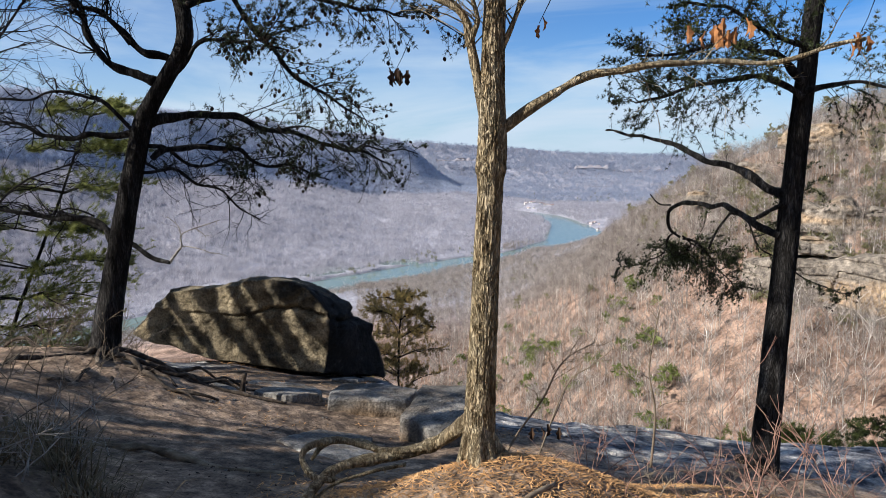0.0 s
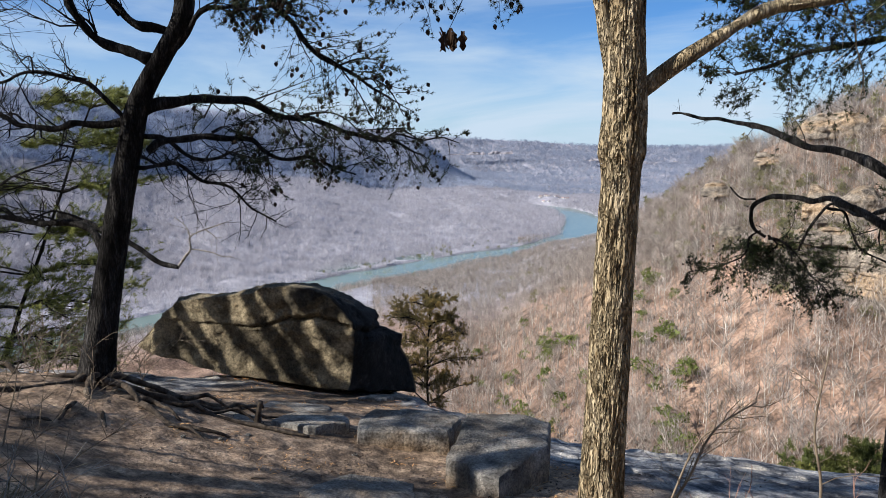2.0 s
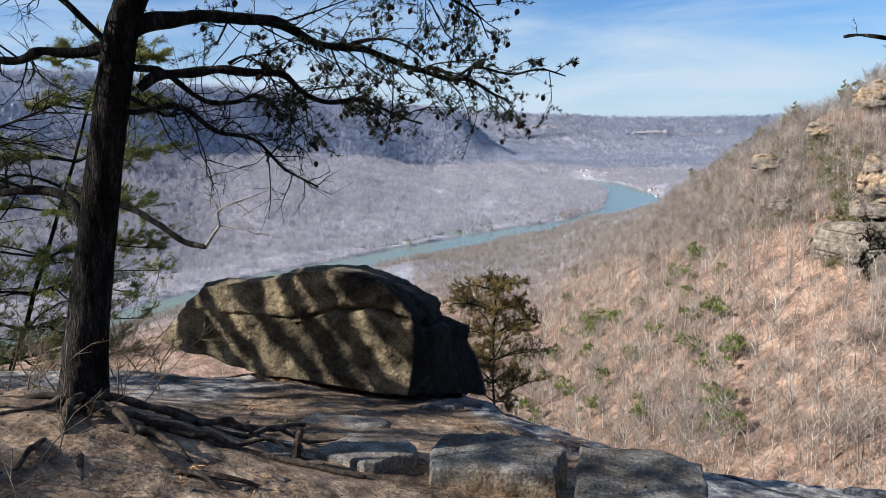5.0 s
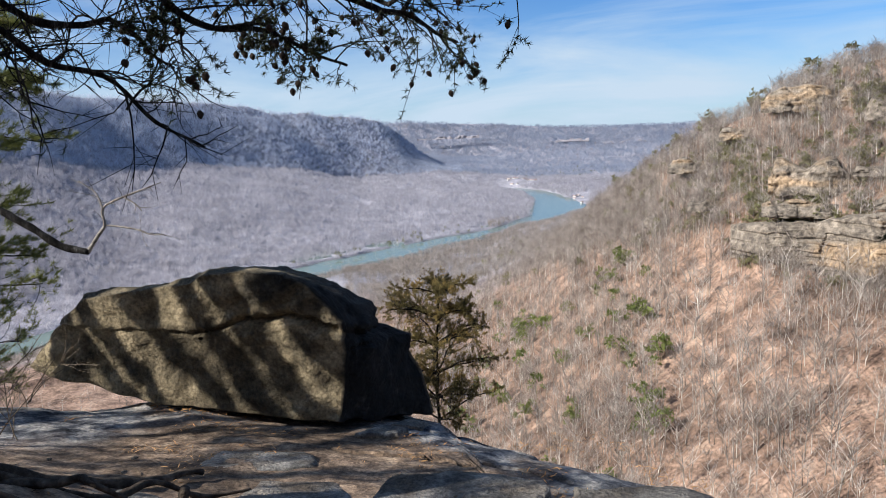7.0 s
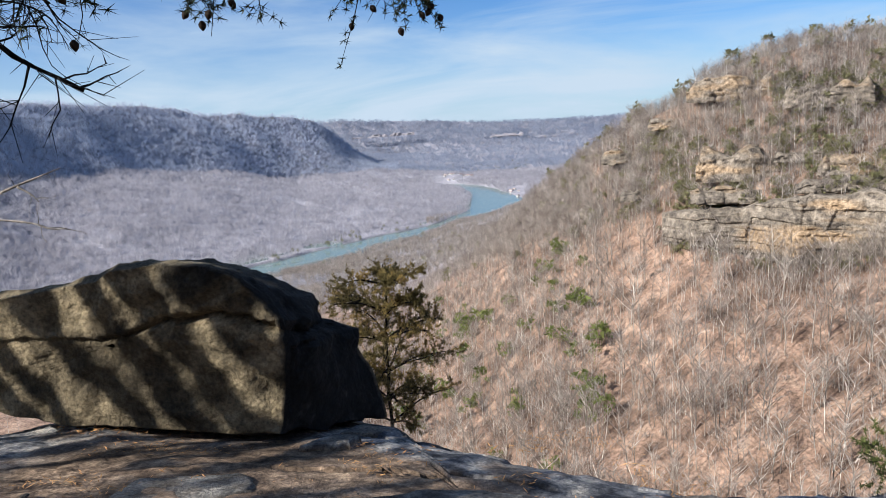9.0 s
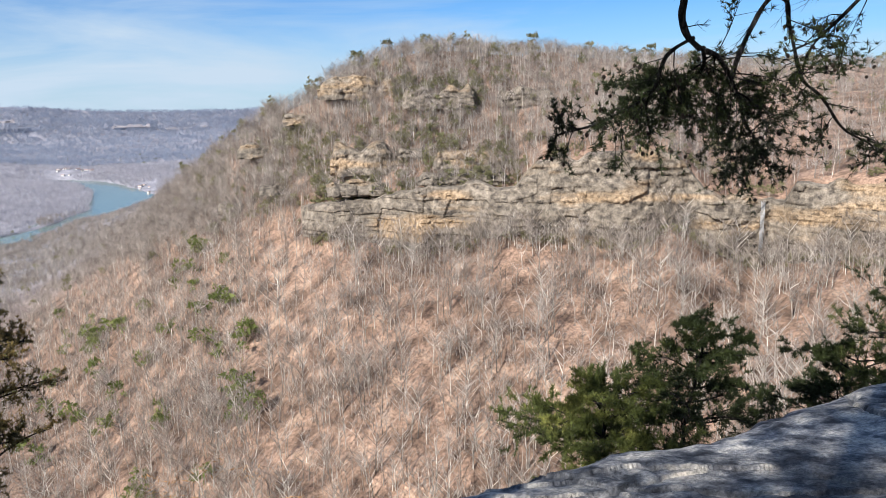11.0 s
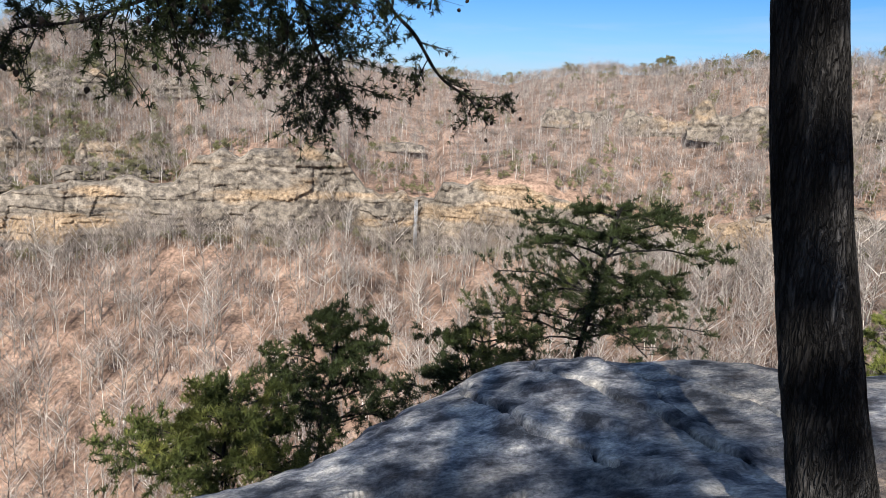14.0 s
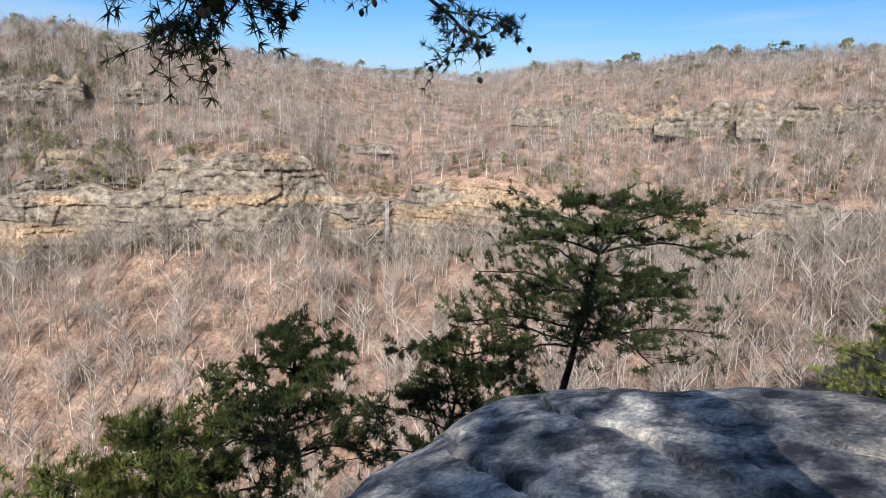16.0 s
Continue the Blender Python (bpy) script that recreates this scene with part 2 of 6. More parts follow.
HILLPINE = ramp_mat("hill_evergreen", [(0.3, (0.16, 0.155, 0.08)), (0.6, (0.25, 0.245, 0.125)), (0.8, (0.35, 0.335, 0.18))], scale=0.05, bump=0, island=0.35, thin=0.5)
DEADLEAF = ramp_mat("dead_oak_leaf", [(0.3, (0.14, 0.06, 0.025)), (0.7, (0.42, 0.19, 0.07))], scale=15, bump=0.1, island=0.3)
MOSSY = ramp_mat("dry_grass", [(0.3, (0.05, 0.038, 0.02)), (0.7, (0.2, 0.155, 0.085))], scale=3, bump=0, island=0.4)
CONE = ramp_mat("pine_cone", [(0.3, (0.012, 0.009, 0.007)), (0.7, (0.05, 0.036, 0.026))], scale=40, bump=0.3)
PAINTWALL = ramp_mat("pale_house_wall", [(0.3, (0.45, 0.43, 0.42)), (0.7, (0.64, 0.62, 0.60))], scale=0.2, bump=0)
# roof brown greyed, distance haze put into the colour
ROOF = ramp_mat("hazed_brown_roof", [(0.3, (0.26, 0.20, 0.19)), (0.7, (0.40, 0.31, 0.28))], scale=0.2, bump=0)
FALLMAT = ramp_mat("falling_water", [(0.3, (0.24, 0.25, 0.26)), (0.7, (0.46, 0.48, 0.5))], scale=0.5, bump=0.3, stretch=(3, 3, 0.2), rough=0.4)
ROOTBARK = ramp_mat("worn_root_bark", [(0.3, (0.018, 0.014, 0.011)), (0.47, (0.06, 0.047, 0.036)), (0.62, (0.13, 0.105, 0.08)), (0.78, (0.26, 0.215, 0.165))], scale=11, bump=1.0, bump_scale=26, bump_dist=0.03, spec=0.1)

WATER = bpy.data.materials.new("green_river_water")
WATER.use_nodes = True
wb = WATER.node_tree.nodes["Principled BSDF"]
wb.inputs["Base Color"].default_value = (0.15, 0.21, 0.185, 1)
wb.inputs["Roughness"].default_value = 0.16
wb.inputs["Specular IOR Level"].default_value = 0.45
wt = WATER.node_tree.nodes.new("ShaderNodeTexNoise")
wt.inputs["Scale"].default_value, wt.inputs["Detail"].default_value = 0.25, 4
wbp = WATER.node_tree.nodes.new("ShaderNodeBump")
wbp.inputs["Strength"].default_value, wbp.inputs["Distance"].default_value = 0.15, 0.3
WATER.node_tree.links.new(wt.outputs["Fac"], wbp.inputs["Height"])
WATER.node_tree.links.new(wbp.outputs[0], wb.inputs["Normal"])



# ---- building helpers ----
class Geo:
    """Gathers vertices and faces of one mesh."""
    def __init__(self):
        self.v, self.f = [], []

    def tube(self, pts, radii, sides=6, cap=True):
        pts = [Vector(p) for p in pts]
        ref = Vector((0.31, 0.17, 0.93)).normalized()
        base = len(self.v)
        for i, p in enumerate(pts):
            way = (pts[min(i + 1, len(pts) - 1)] - pts[max(i - 1, 0)]).normalized()
            a = way.cross(ref)
            if a.length < 0.05:
                a = way.cross(Vector((1, 0, 0)))
            a.normalize()
            b = way.cross(a)
            for k in range(sides):
                w = 2 * math.pi * k / sides
                self.v.append(tuple(p + (a * math.cos(w) + b * math.sin(w)) * radii[i]))
        for i in range(len(pts) - 1):
            for k in range(sides):
                k2 = (k + 1) % sides
                o = base + i * sides
                self.f.append((o + k, o + k2, o + sides + k2, o + sides + k))
        if cap:
            self.f.append(tuple(base + k for k in reversed(range(sides))))
            self.f.append(tuple(base + (len(pts) - 1) * sides + k for k in range(sides)))

    def tri(self, a, b, c):
        i = len(self.v)
        self.v += [tuple(a), tuple(b), tuple(c)]
        self.f.append((i, i + 1, i + 2))

    def quad(self, a, b, c, d):
        i = len(self.v)
        self.v += [tuple(a), tuple(b), tuple(c), tuple(d)]
        self.f.append((i, i + 1, i + 2, i + 3))


def mesh_ob(name, verts, faces, material, parent=None, smooth=False, label=""):
    me = bpy.data.meshes.new(name)
    me.from_pydata(verts, [], faces)
    me.materials.append(material)
    if smooth:
        me.polygons.foreach_set("use_smooth", [True] * len(me.polygons))
    ob = new(name, me)
    if parent is not None:
        ob.parent = parent
        ob.matrix_parent_inverse = parent.matrix_world.inverted()
    if label:
        tagged(ob, label)
    return ob


def part(name, geo, material, parent, label="", smooth=True):
    return mesh_ob(name, geo.v, geo.f, material, parent, smooth, label)


def empty(name, place, label, category, group="", kind=""):
    e = new(name)
    e.location = place
    e.empty_display_size = 0.2
    bpy.context.view_layer.update()
    return tagged(e, label, category, group, kind)


def grid_mesh(name, P, material, smooth=True, wrap=False, attrs=()):
    """A sheet from an array of rows x columns x 3."""
    n, m = P.shape[:2]
    idx = np.arange(n * m).reshape(n, m)
    a, b, c, d = idx[:-1, :-1], idx[1:, :-1], idx[1:, 1:], idx[:-1, 1:]
    q = np.stack([a, b, c, d], -1).reshape(-1, 4)
    if wrap:
        q2 = np.stack([idx[-1, :-1], idx[0, :-1], idx[0, 1:], idx[-1, 1:]], -1)
        q = np.concatenate([q, q2])
    me = bpy.data.meshes.new(name)
    me.vertices.add(n * m)
    me.vertices.foreach_set("co", P.reshape(-1).astype(np.float32))
    me.loops.add(len(q) * 4)
    me.loops.foreach_set("vertex_index", q.reshape(-1).astype(np.int32))
    me.polygons.add(len(q))
    me.polygons.foreach_set("loop_start", np.arange(0, len(q) * 4, 4, dtype=np.int32))
    me.update(calc_edges=True)
    me.validate()
    for key, val in attrs:
        at = me.attributes.new(key, "FLOAT", "POINT")
        at.data.foreach_set("value", val.reshape(-1).astype(np.float32))
    if smooth:
        me.polygons.foreach_set("use_smooth", [True] * len(me.polygons))
    me.materials.append(material)
    return new(name, me)


def tri_mesh(name, V, F, material, attr=None, smooth=False):
    """A mesh from arrays of vertices and triangles."""
    me = bpy.data.meshes.new(name)
    me.vertices.add(len(V))
    me.vertices.foreach_set("co", np.asarray(V, np.float32).reshape(-1))
    F = np.asarray(F, np.int32)
    me.loops.add(len(F) * 3)
    me.loops.foreach_set("vertex_index", F.reshape(-1))
    me.polygons.add(len(F))
    me.polygons.foreach_set("loop_start", np.arange(0, len(F) * 3, 3, dtype=np.int32))
    me.update(calc_edges=True)
    if smooth:
        me.polygons.foreach_set("use_smooth", [True] * len(F))
    if attr is not None:
        me.attributes.new(attr[0], "FLOAT", "POINT").data.foreach_set("value", np.asarray(attr[1], np.float32))
    me.materials.append(material)
    return new(name, me)


def crisp(ob, degrees):
    ob.data.set_sharp_from_angle(angle=radians(degrees))
    return ob


def value_noise(x, y, seed=0):
    """Smooth lattice noise in -1 to 1, on arrays."""
    x, y = np.asarray(x, float), np.asarray(y, float)
    xi, yi = np.floor(x).astype(np.int64), np.floor(y).astype(np.int64)
    u, w = x - xi, y - yi
    u, w = u * u * (3 - 2 * u), w * w * (3 - 2 * w)

    def h(a, b):
        k = (a * 374761393 + b * 668265263 + seed * 974634777) & 0x7FFFFFFF
        k = ((k ^ (k >> 13)) * 1274126177) & 0x7FFFFFFF
        return ((k ^ (k >> 16)) & 0xFFFF) / 32767.5 - 1
    return (h(xi, yi) * (1 - u) + h(xi + 1, yi) * u) * (1 - w) + (h(xi, yi + 1) * (1 - u) + h(xi + 1, yi + 1) * u) * w


def fbm(x, y, octaves=5, seed=0, gain=0.5):
    s, a = 0, 1.0
    for o in range(octaves):
        s = s + a * value_noise(x * 2 ** o + 17.3 * o, y * 2 ** o - 9.1 * o, seed + o)
        a *= gain
    return s


# ---- far land: one polar sheet round the overlook ----
EYE_Z, CX, CY = 1.7, 0.0, 5.0


def by(az, *pairs):
    """Value at an azimuth, from (azimuth, value) pairs."""
    return np.interp(az, [p[0] for p in pairs], [p[1] for p in pairs])


def rise(r, el):
    return EYE_Z + r * np.tan(np.radians(el))


def profile(az):
    """Radii and heights of the land's knots at these azimuths (degrees clockwise from +y)."""
    az = np.asarray(az, float)
    one = np.ones_like(az)
    hill = by(az, (2, 0), (9, 1))                        # 0: the main valley, 1: the hill across the side gorge
    bank = by(az, (-75, 700), (-39, 845), (-30, 920), (-20, 1020), (-10, 1176), (-6, 1265), (-2, 1380), (2, 1430), (14, 1800))
    r_bot = by(az, (-75, 260), (-10, 310), (0, 300), (15, 220), (30, 200), (60, 180), (110, 150))
    z_bot = by(az, (-75, -120), (-10, -165), (0, -172), (15, -150), (30, -140), (60, -112), (110, -60))
    r_cb = by(az, (-75, 480), (0, 600), (8, 520), (15.7, 455), (23, 395), (30, 370), (38, 360), (46, 350), (57, 368), (66, 350), (81, 340), (110, 320))
    el_cb = by(az, (-75, -17), (-10, -16.5), (0, -15.5), (8, -12.5), (15.7, -9.9), (23, -10.1), (26.5, -10.9), (30.3, -11.3), (33.6, -11), (37.6, -10.2), (41.7, -10.9), (44.3, -11.4), (47, -11.2), (50.1, -9.9),
               (52.4, -11.2), (56.1, -12.5), (59.8, -11.7), (64.5, -11.9), (69, -11.6), (77.7, -10.9), (83.7, -10.3), (90, -9.8), (110, -8))
    el_ct = by(az, (-75, -16.9), (0, -15.3), (8, -12.2), (17, -9.2), (22, -8.2), (26.7, -8), (30.5, -7.6), (36, -7.2), (37.7, -7.8), (38.3, -7), (39.6, -5.4), (41.1, -5), (47.4, -4.8), (50.5, -5.7), (52.3, -7.6),
               (57.8, -8.2), (58.5, -6.8), (64.2, -6.5), (66.4, -6.9), (68.8, -7.9), (77.6, -9.3), (82, -8.4), (85.2, -7.3), (90, -7.2), (110, -6))
    r_crest = np.where(hill > 0, by(az, (2, 1350), (5, 1100), (8.2, 860), (12.6, 690), (16, 590), (19, 540), (23, 480), (30, 490), (38, 540), (46, 650), (56, 820), (63, 900), (70, 760), (80, 640), (110, 600)), bank - 40)
    el_crest = by(az, (-40, -14.8), (-10.7, -10.9), (-6, -10.4), (-2, -9.5), (2, -9.3), (8.2, -8.6), (12.6, -5.2), (16, -2.8), (18.4, -1.5), (20.5, -1.0), (22.4, -0.1), (23.6, 1.3), (27.6, 2.6), (30.6, 3.1), (38, 3.1), (45.5, 2.5), (51, 1.9), (56.5, 1.4), (62.7, 1.1), (68, 2.0), (80, 2.6), (90, 3.1), (110, 4))
    far = by(az, (20, 0), (26, 1))                       # 1: a plateau behind the crest
    z_crest = rise(r_crest, el_crest)
    flood = by(az, (-60, 1150), (-39, 1130), (-30, 1200), (-13.4, 1320), (-4.7, 1490), (0.4, 1620), (5, 1760), (8, 1900), (20, 1900))
    r_floor = np.where(far > 0, r_crest + 300, np.maximum(flood, r_crest + 250))
    z_floor = (1 - far) * -226 + far * (z_crest - 6)
    r_foot = np.maximum(by(az, (-40, 1640), (-30, 1880), (-25.6, 2020), (-17.8, 2340), (-9.4, 2680), (-1, 2950), (24, 2900)), r_floor + 250)
    z_foot = (1 - far) * rise(r_foot, by(az, (-60, 0.4), (-31, -1.0), (-26, -1.9), (-18, -2.1), (-14, -2.4), (-8, -3.5), (-1.8, -3.6), (2, -4.3), (12, -4.3))) + far * (z_crest - 30)
    r_top = np.maximum(by(az, (-40, 1990), (-34, 2150), (-25.6, 2430), (-17.8, 2790), (-9.4, 3140), (-5, 3350), (24, 3350)), r_foot + 200)
    z_top = (1 - far) * rise(r_top, by(az, (-75, 5.5), (-34, 4.2), (-25.6, 3.25), (-17.8, 2.35), (-13.5, 1.85), (-9.4, 1.15), (-6.4, 0.75), (-5.2, -0.1), (-4.4, -0.9), (-3.3, -2.1), (-1.6, -3.25), (2, -3.7), (12, -3.7))) + far * (z_crest - 60)
    r_fb, z_fb = 4050 * one, (1 - far) * rise(4000, by(az, (-12, -2.4), (20, -2.4))) + far * (z_crest - 80)
    r_fc = 4520 * one
    z_fc = (1 - far) * rise(4520, by(az, (-40, 0.3), (-4, 0.5), (2.1, 0.0), (8.3, -0.48), (12.6, -0.66), (20, -0.5))) + far * (z_crest - 80)
    R = [13 * one, 26 * one, r_bot, r_cb, r_cb + 7, r_crest, r_crest + 60, r_floor, r_foot, r_top, r_fb, r_fc, 4850 * one]
    z_behind = by(az, (2, 0), (8, -12), (23, -8), (30, -1))
    Z = [-9 * one, -26 * one, z_bot, rise(r_cb, el_cb), rise(r_cb + 7, el_ct), z_crest, z_crest + z_behind, z_floor, z_foot, z_top, z_fb, z_fc, z_fc - 4]
    R, Z = np.array(R), np.array(Z)
    # unseen wooded mountain behind the overlook, raised to block low sky light
    up = np.clip((np.abs(((az - 10 + 180) % 360) - 180) - 95) / 25, 0, 1)
    Z = Z * (1 - up) + up * np.minimum(0.5 + np.maximum(R - 12, 0) * 0.42, 170)
    for k in range(1, len(R)):
        R[k] = np.maximum(R[k], R[k - 1] + 1.0)
    return R, Z


RIVER = [(-70, 760, 60), (-39, 890, 60), (-34.5, 925, 62), (-27.5, 990, 66), (-20, 1080, 70), (-14, 1170, 72), (-10, 1236, 70), (-6, 1320, 66), (-2, 1420, 56), (1, 1490, 56),
         (3.8, 1545, 66), (6.4, 1640, 85), (7.8, 1800, 85), (7.7, 2000, 75), (7.2, 2180, 62), (6.1, 2370, 52), (5, 2500, 48), (3.5, 2600, 40)]


def carve(x, y, z):
    """Digs the river's bed into heights z."""
    best = np.full(x.shape, 1e9)
    for (a0, r0, w0), (a1, r1, w1) in zip(RIVER, RIVER[1:]):
        p = np.array([r0 * math.sin(radians(a0)), r0 * math.cos(radians(a0))])
        q = np.array([r1 * math.sin(radians(a1)), r1 * math.cos(radians(a1))])
        d = q - p
        s = np.clip(((x - CX - p[0]) * d[0] + (y - CY - p[1]) * d[1]) / (d @ d), 0, 1)
        dist = np.hypot(x - CX - p[0] - s * d[0], y - CY - p[1] - s * d[1]) - (w0 + s * (w1 - w0))
        best = np.minimum(best, dist)
    best = best + 9 * value_noise(x / 60, y / 60, 5)
    near = np.clip(best / 90, 0, 1)
    z = np.where(best < 90, z * near + np.minimum(z, -227) * (1 - near), z)
    return np.where(best < 0, np.minimum(z, -229 + best * 0.3), z), best


def land(az, r):
    """Height of the land at azimuths and radii (arrays of the same length), and the distance from the river."""
    R, Z = profile(az)
    z = np.zeros_like(r)
    done = np.zeros(r.shape, bool)
    for k in range(len(R) - 1):
        inside = ~done & (r <= R[k + 1])
        s = np.clip((r - R[k]) / (R[k + 1] - R[k]), 0, 1)
        z = np.where(inside, Z[k] + (Z[k + 1] - Z[k]) * s, z)
        done |= inside
    x, y = CX + r * np.sin(np.radians(az)), CY + r * np.cos(np.radians(az))
    rough = np.clip((r - 30) / 150, 0, 1)
    z = z + rough * (fbm(x / 55, y / 55, 4, 3) * 3.0 + fbm(x / 260, y / 260, 3, 9) * np.clip(r / 1500, 0, 1) * 10 * by(az, (-8, 1), (0, 0.7)))
    ribs = fbm(x / 330 + 0.4 * y / 330, y / 700, 4, 21)
    z = z + ribs * np.clip((r - 1900) / 400, 0, 1) * np.clip((4400 - r) / 300, 0, 1) * 12
    return carve(x, y, z)


AZ = np.concatenate([np.arange(-46, 96, 0.28), np.arange(96, 314, 4.0)])
counts = [4, 14, 40, 3, 34, 10, 46, 60, 30, 24, 10, 3]
Rk, Zk = profile(((AZ + 180) % 360) - 180)
cols = []
for k, c in enumerate(counts):
    for s in np.arange(c) / c:
        cols.append(Rk[k] + (Rk[k + 1] - Rk[k]) * s)
cols.append(Rk[-1])
RR = np.array(cols).T
AA = np.repeat(AZ[:, None], RR.shape[1], 1)
fold = ((AA + 180) % 360) - 180
ZZ, from_river = land(fold.reshape(-1), RR.reshape(-1))
XX, YY = CX + RR * np.sin(np.radians(AA)), CY + RR * np.cos(np.radians(AA))
# far ground, where the litter takes on its haze-blue tone
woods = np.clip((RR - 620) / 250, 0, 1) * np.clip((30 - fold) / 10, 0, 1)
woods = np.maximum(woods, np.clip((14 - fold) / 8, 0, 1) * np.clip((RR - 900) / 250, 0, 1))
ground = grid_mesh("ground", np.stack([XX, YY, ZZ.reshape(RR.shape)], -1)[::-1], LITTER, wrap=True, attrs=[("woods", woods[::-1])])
tagged(ground, "wooded gorge land covered in brown leaf litter", "ground", kind="structure")

g = Geo()
g.quad((-1500, 300, -230), (1200, 300, -230), (1200, 2900, -230), (-1500, 2900, -230))
tagged(mesh_ob("water", g.v, g.f, WATER), "calm green river winding through the valley", "river", kind="structure")

# ---- the overlook's rock ledge ----
OUTLINE = [(-2.2, 12.9), (-1.35, 11.9), (-1.2, 11.3), (-0.76, 10.96), (0.0, 10.35), (0.7, 9.72), (1.2, 9.66), (2.2, 9.6), (3.1, 9.5), (3.8, 9.35), (5.0, 9.25), (6.3, 9.3),
           (6.6, 8.9), (6.35, 8.2), (6.3, 7.6), (6.5, 6.6), (8.0, 5.0), (11, 0), (9, -9), (0, -12), (-12, -9), (-14, 0), (-11, 7.5), (-8, 9.6), (-6.2, 10.6), (-5.0, 11.5), (-4.2, 12.6)]
HUB = np.array([0.0, 4.5])


def outline_radius(th):
    """Distance of the brink from the hub, in each direction (clockwise from +y)."""
    res = np.full(th.shape, 99.0)
    ux, uy = np.sin(th), np.cos(th)
    for (x0, y0), (x1, y1) in zip(OUTLINE, OUTLINE[1:] + OUTLINE[:1]):
        px, py, dx, dy = x0 - HUB[0], y0 - HUB[1], x1 - x0, y1 - y0
        den = ux * dy - uy * dx
        den = np.where(np.abs(den) < 1e-9, 1e-9, den)
        s = (px * dy - py * dx) / den
        k = (px * uy - py * ux) / den
        res = np.where((k >= -1e-6) & (k <= 1 + 1e-6) & (s > 0) & (s < res), s, res)
    return res


def bump_at(x, y, cx, cy, rx, ry):
    return np.exp(-((x - cx) / rx) ** 2 - ((y - cy) / ry) ** 2)


# crack lines, each with the drop to its right
CRACKS = [(0.012, [(5.9, 9.0), (5.21, 8.57), (4.96, 8.27), (4.77, 8.02), (4.58, 7.73), (4.43, 7.49), (4.27, 7.29), (4.02, 7.08), (3.86, 6.92)]),
          (0.05, [(4.60, 7.44), (4.71, 7.53), (4.86, 7.65), (4.96, 7.77), (5.10, 7.91), (5.37, 8.12)]), (0.012, [(5.2, 7.49), (5.16, 7.65), (5.29, 7.86), (5.44, 8.09)]),
          (0.012, [(4.07, 8.15), (3.97, 7.95), (3.87, 7.77), (3.83, 7.62), (3.6, 7.4)]), (0.012, [(4.87, 9.09), (4.45, 8.65), (4.28, 8.38), (4.07, 8.16)]), (0.012, [(4.64, 6.88), (4.85, 7.05), (5.03, 7.22), (5.4, 7.6)]),
          (0.012, [(-2.2, 9.9), (-1.2, 9.8), (-0.3, 9.4)]), (0.012, [(0.3, 9.6), (1.6, 8.8), (2.6, 8.7)]), (0.012, [(1.5, 9.2), (2.4, 8.3), (3.2, 7.7)])]


def top_height(x, y):
    """The overlook's surface: a tilted rock bed with earth mounds under the trees."""
    z = 1.496 - 0.104 * x - 0.2323 * y
    z = z + 0.52 * bump_at(x, y, 0.35, 3.72, 0.9, 0.7) + 0.34 * bump_at(x, y, 1.9, 4.4, 1.1, 0.8)
    z = z + 0.40 * bump_at(x, y, -4.1, 7.3, 1.5, 1.0) + 0.42 * bump_at(x, y, -4.2, 4.6, 1.1, 1.7) + 0.12 * bump_at(x, y, 2.9, 6.7, 0.6, 0.5) + 0.15 * bump_at(x, y, 5.3, 8.5, 1.5, 1.1) + 0.10 * bump_at(x, y, 6.2, 7.5, 0.8, 0.5)
    z = z - 0.16 * np.clip(x - 5.5, 0, 9) + 0.22 * bump_at(x, y, -2.3, 3.5, 0.45, 0.7)
    z = z + 0.06 * np.clip(2.5 - y, 0, 9) - 0.10 * bump_at(x, y, -1.3, 6.6, 1.1, 0.9)
    return z


ANG = np.radians(np.concatenate([np.arange(-75, 20, 0.4), np.arange(20, 78, 0.16), np.arange(78, 125, 0.4), np.arange(125, 285, 3.0)]))
RO = outline_radius(ANG)
RO = RO + 0.10 * value_noise(ANG * 14, ANG * 0, 31) + 0.05 * value_noise(ANG * 45, ANG * 0, 32)
inner = np.concatenate([np.linspace(0.02, 0.35, 24), np.linspace(0.36, 1.0, 190)])
S = inner[None, :] * RO[:, None]
X, Y = HUB[0] + S * np.sin(ANG)[:, None], HUB[1] + S * np.cos(ANG)[:, None]
D = RO[:, None] - S
Zt = top_height(X, Y)
warp = 0.35 * fbm(X / 1.3, Y / 1.3, 3, 40)
nose = np.clip((X - 0.7 + warp) / 0.7, 0, 1) * np.clip((Y - 5.9 + warp) / 0.6, 0, 1)
dirt_shade = np.clip((D - 1.75 + 1.3 * warp) / 0.5, 0, 1) * (1 - nose)
dirt_shade = np.maximum(dirt_shade, np.clip(2.0 * bump_at(X, Y, -3.6, 7.9, 1.3, 1.3) - 0.35 + 0.6 * warp, 0, 1))
dirt_shade = np.maximum(dirt_shade, 0.85 * np.clip(bump_at(X, Y, 2.6, 6.2, 0.8, 0.6) * 2 + warp, 0, 1) * np.clip((6.9 - Y) / 0.4, 0, 1))
dirt_shade = np.maximum(dirt_shade, 0.75 * np.clip(fbm(X / 0.5 + 3, Y / 0.5, 4, 44) * 2.2 - 0.9, 0, 1) * np.clip((D - 0.25) / 0.5, 0, 1) * (1 - 0.85 * nose))
beds = np.floor((X * 0.55 + Y * 0.83 + 0.5 * fbm(X / 1.1, Y / 1.1, 3, 47)) / 0.62)
terrace = (np.mod(beds * 0.618, 1) - 0.5) * np.where(X > 3.0, 0.012, 0.04)
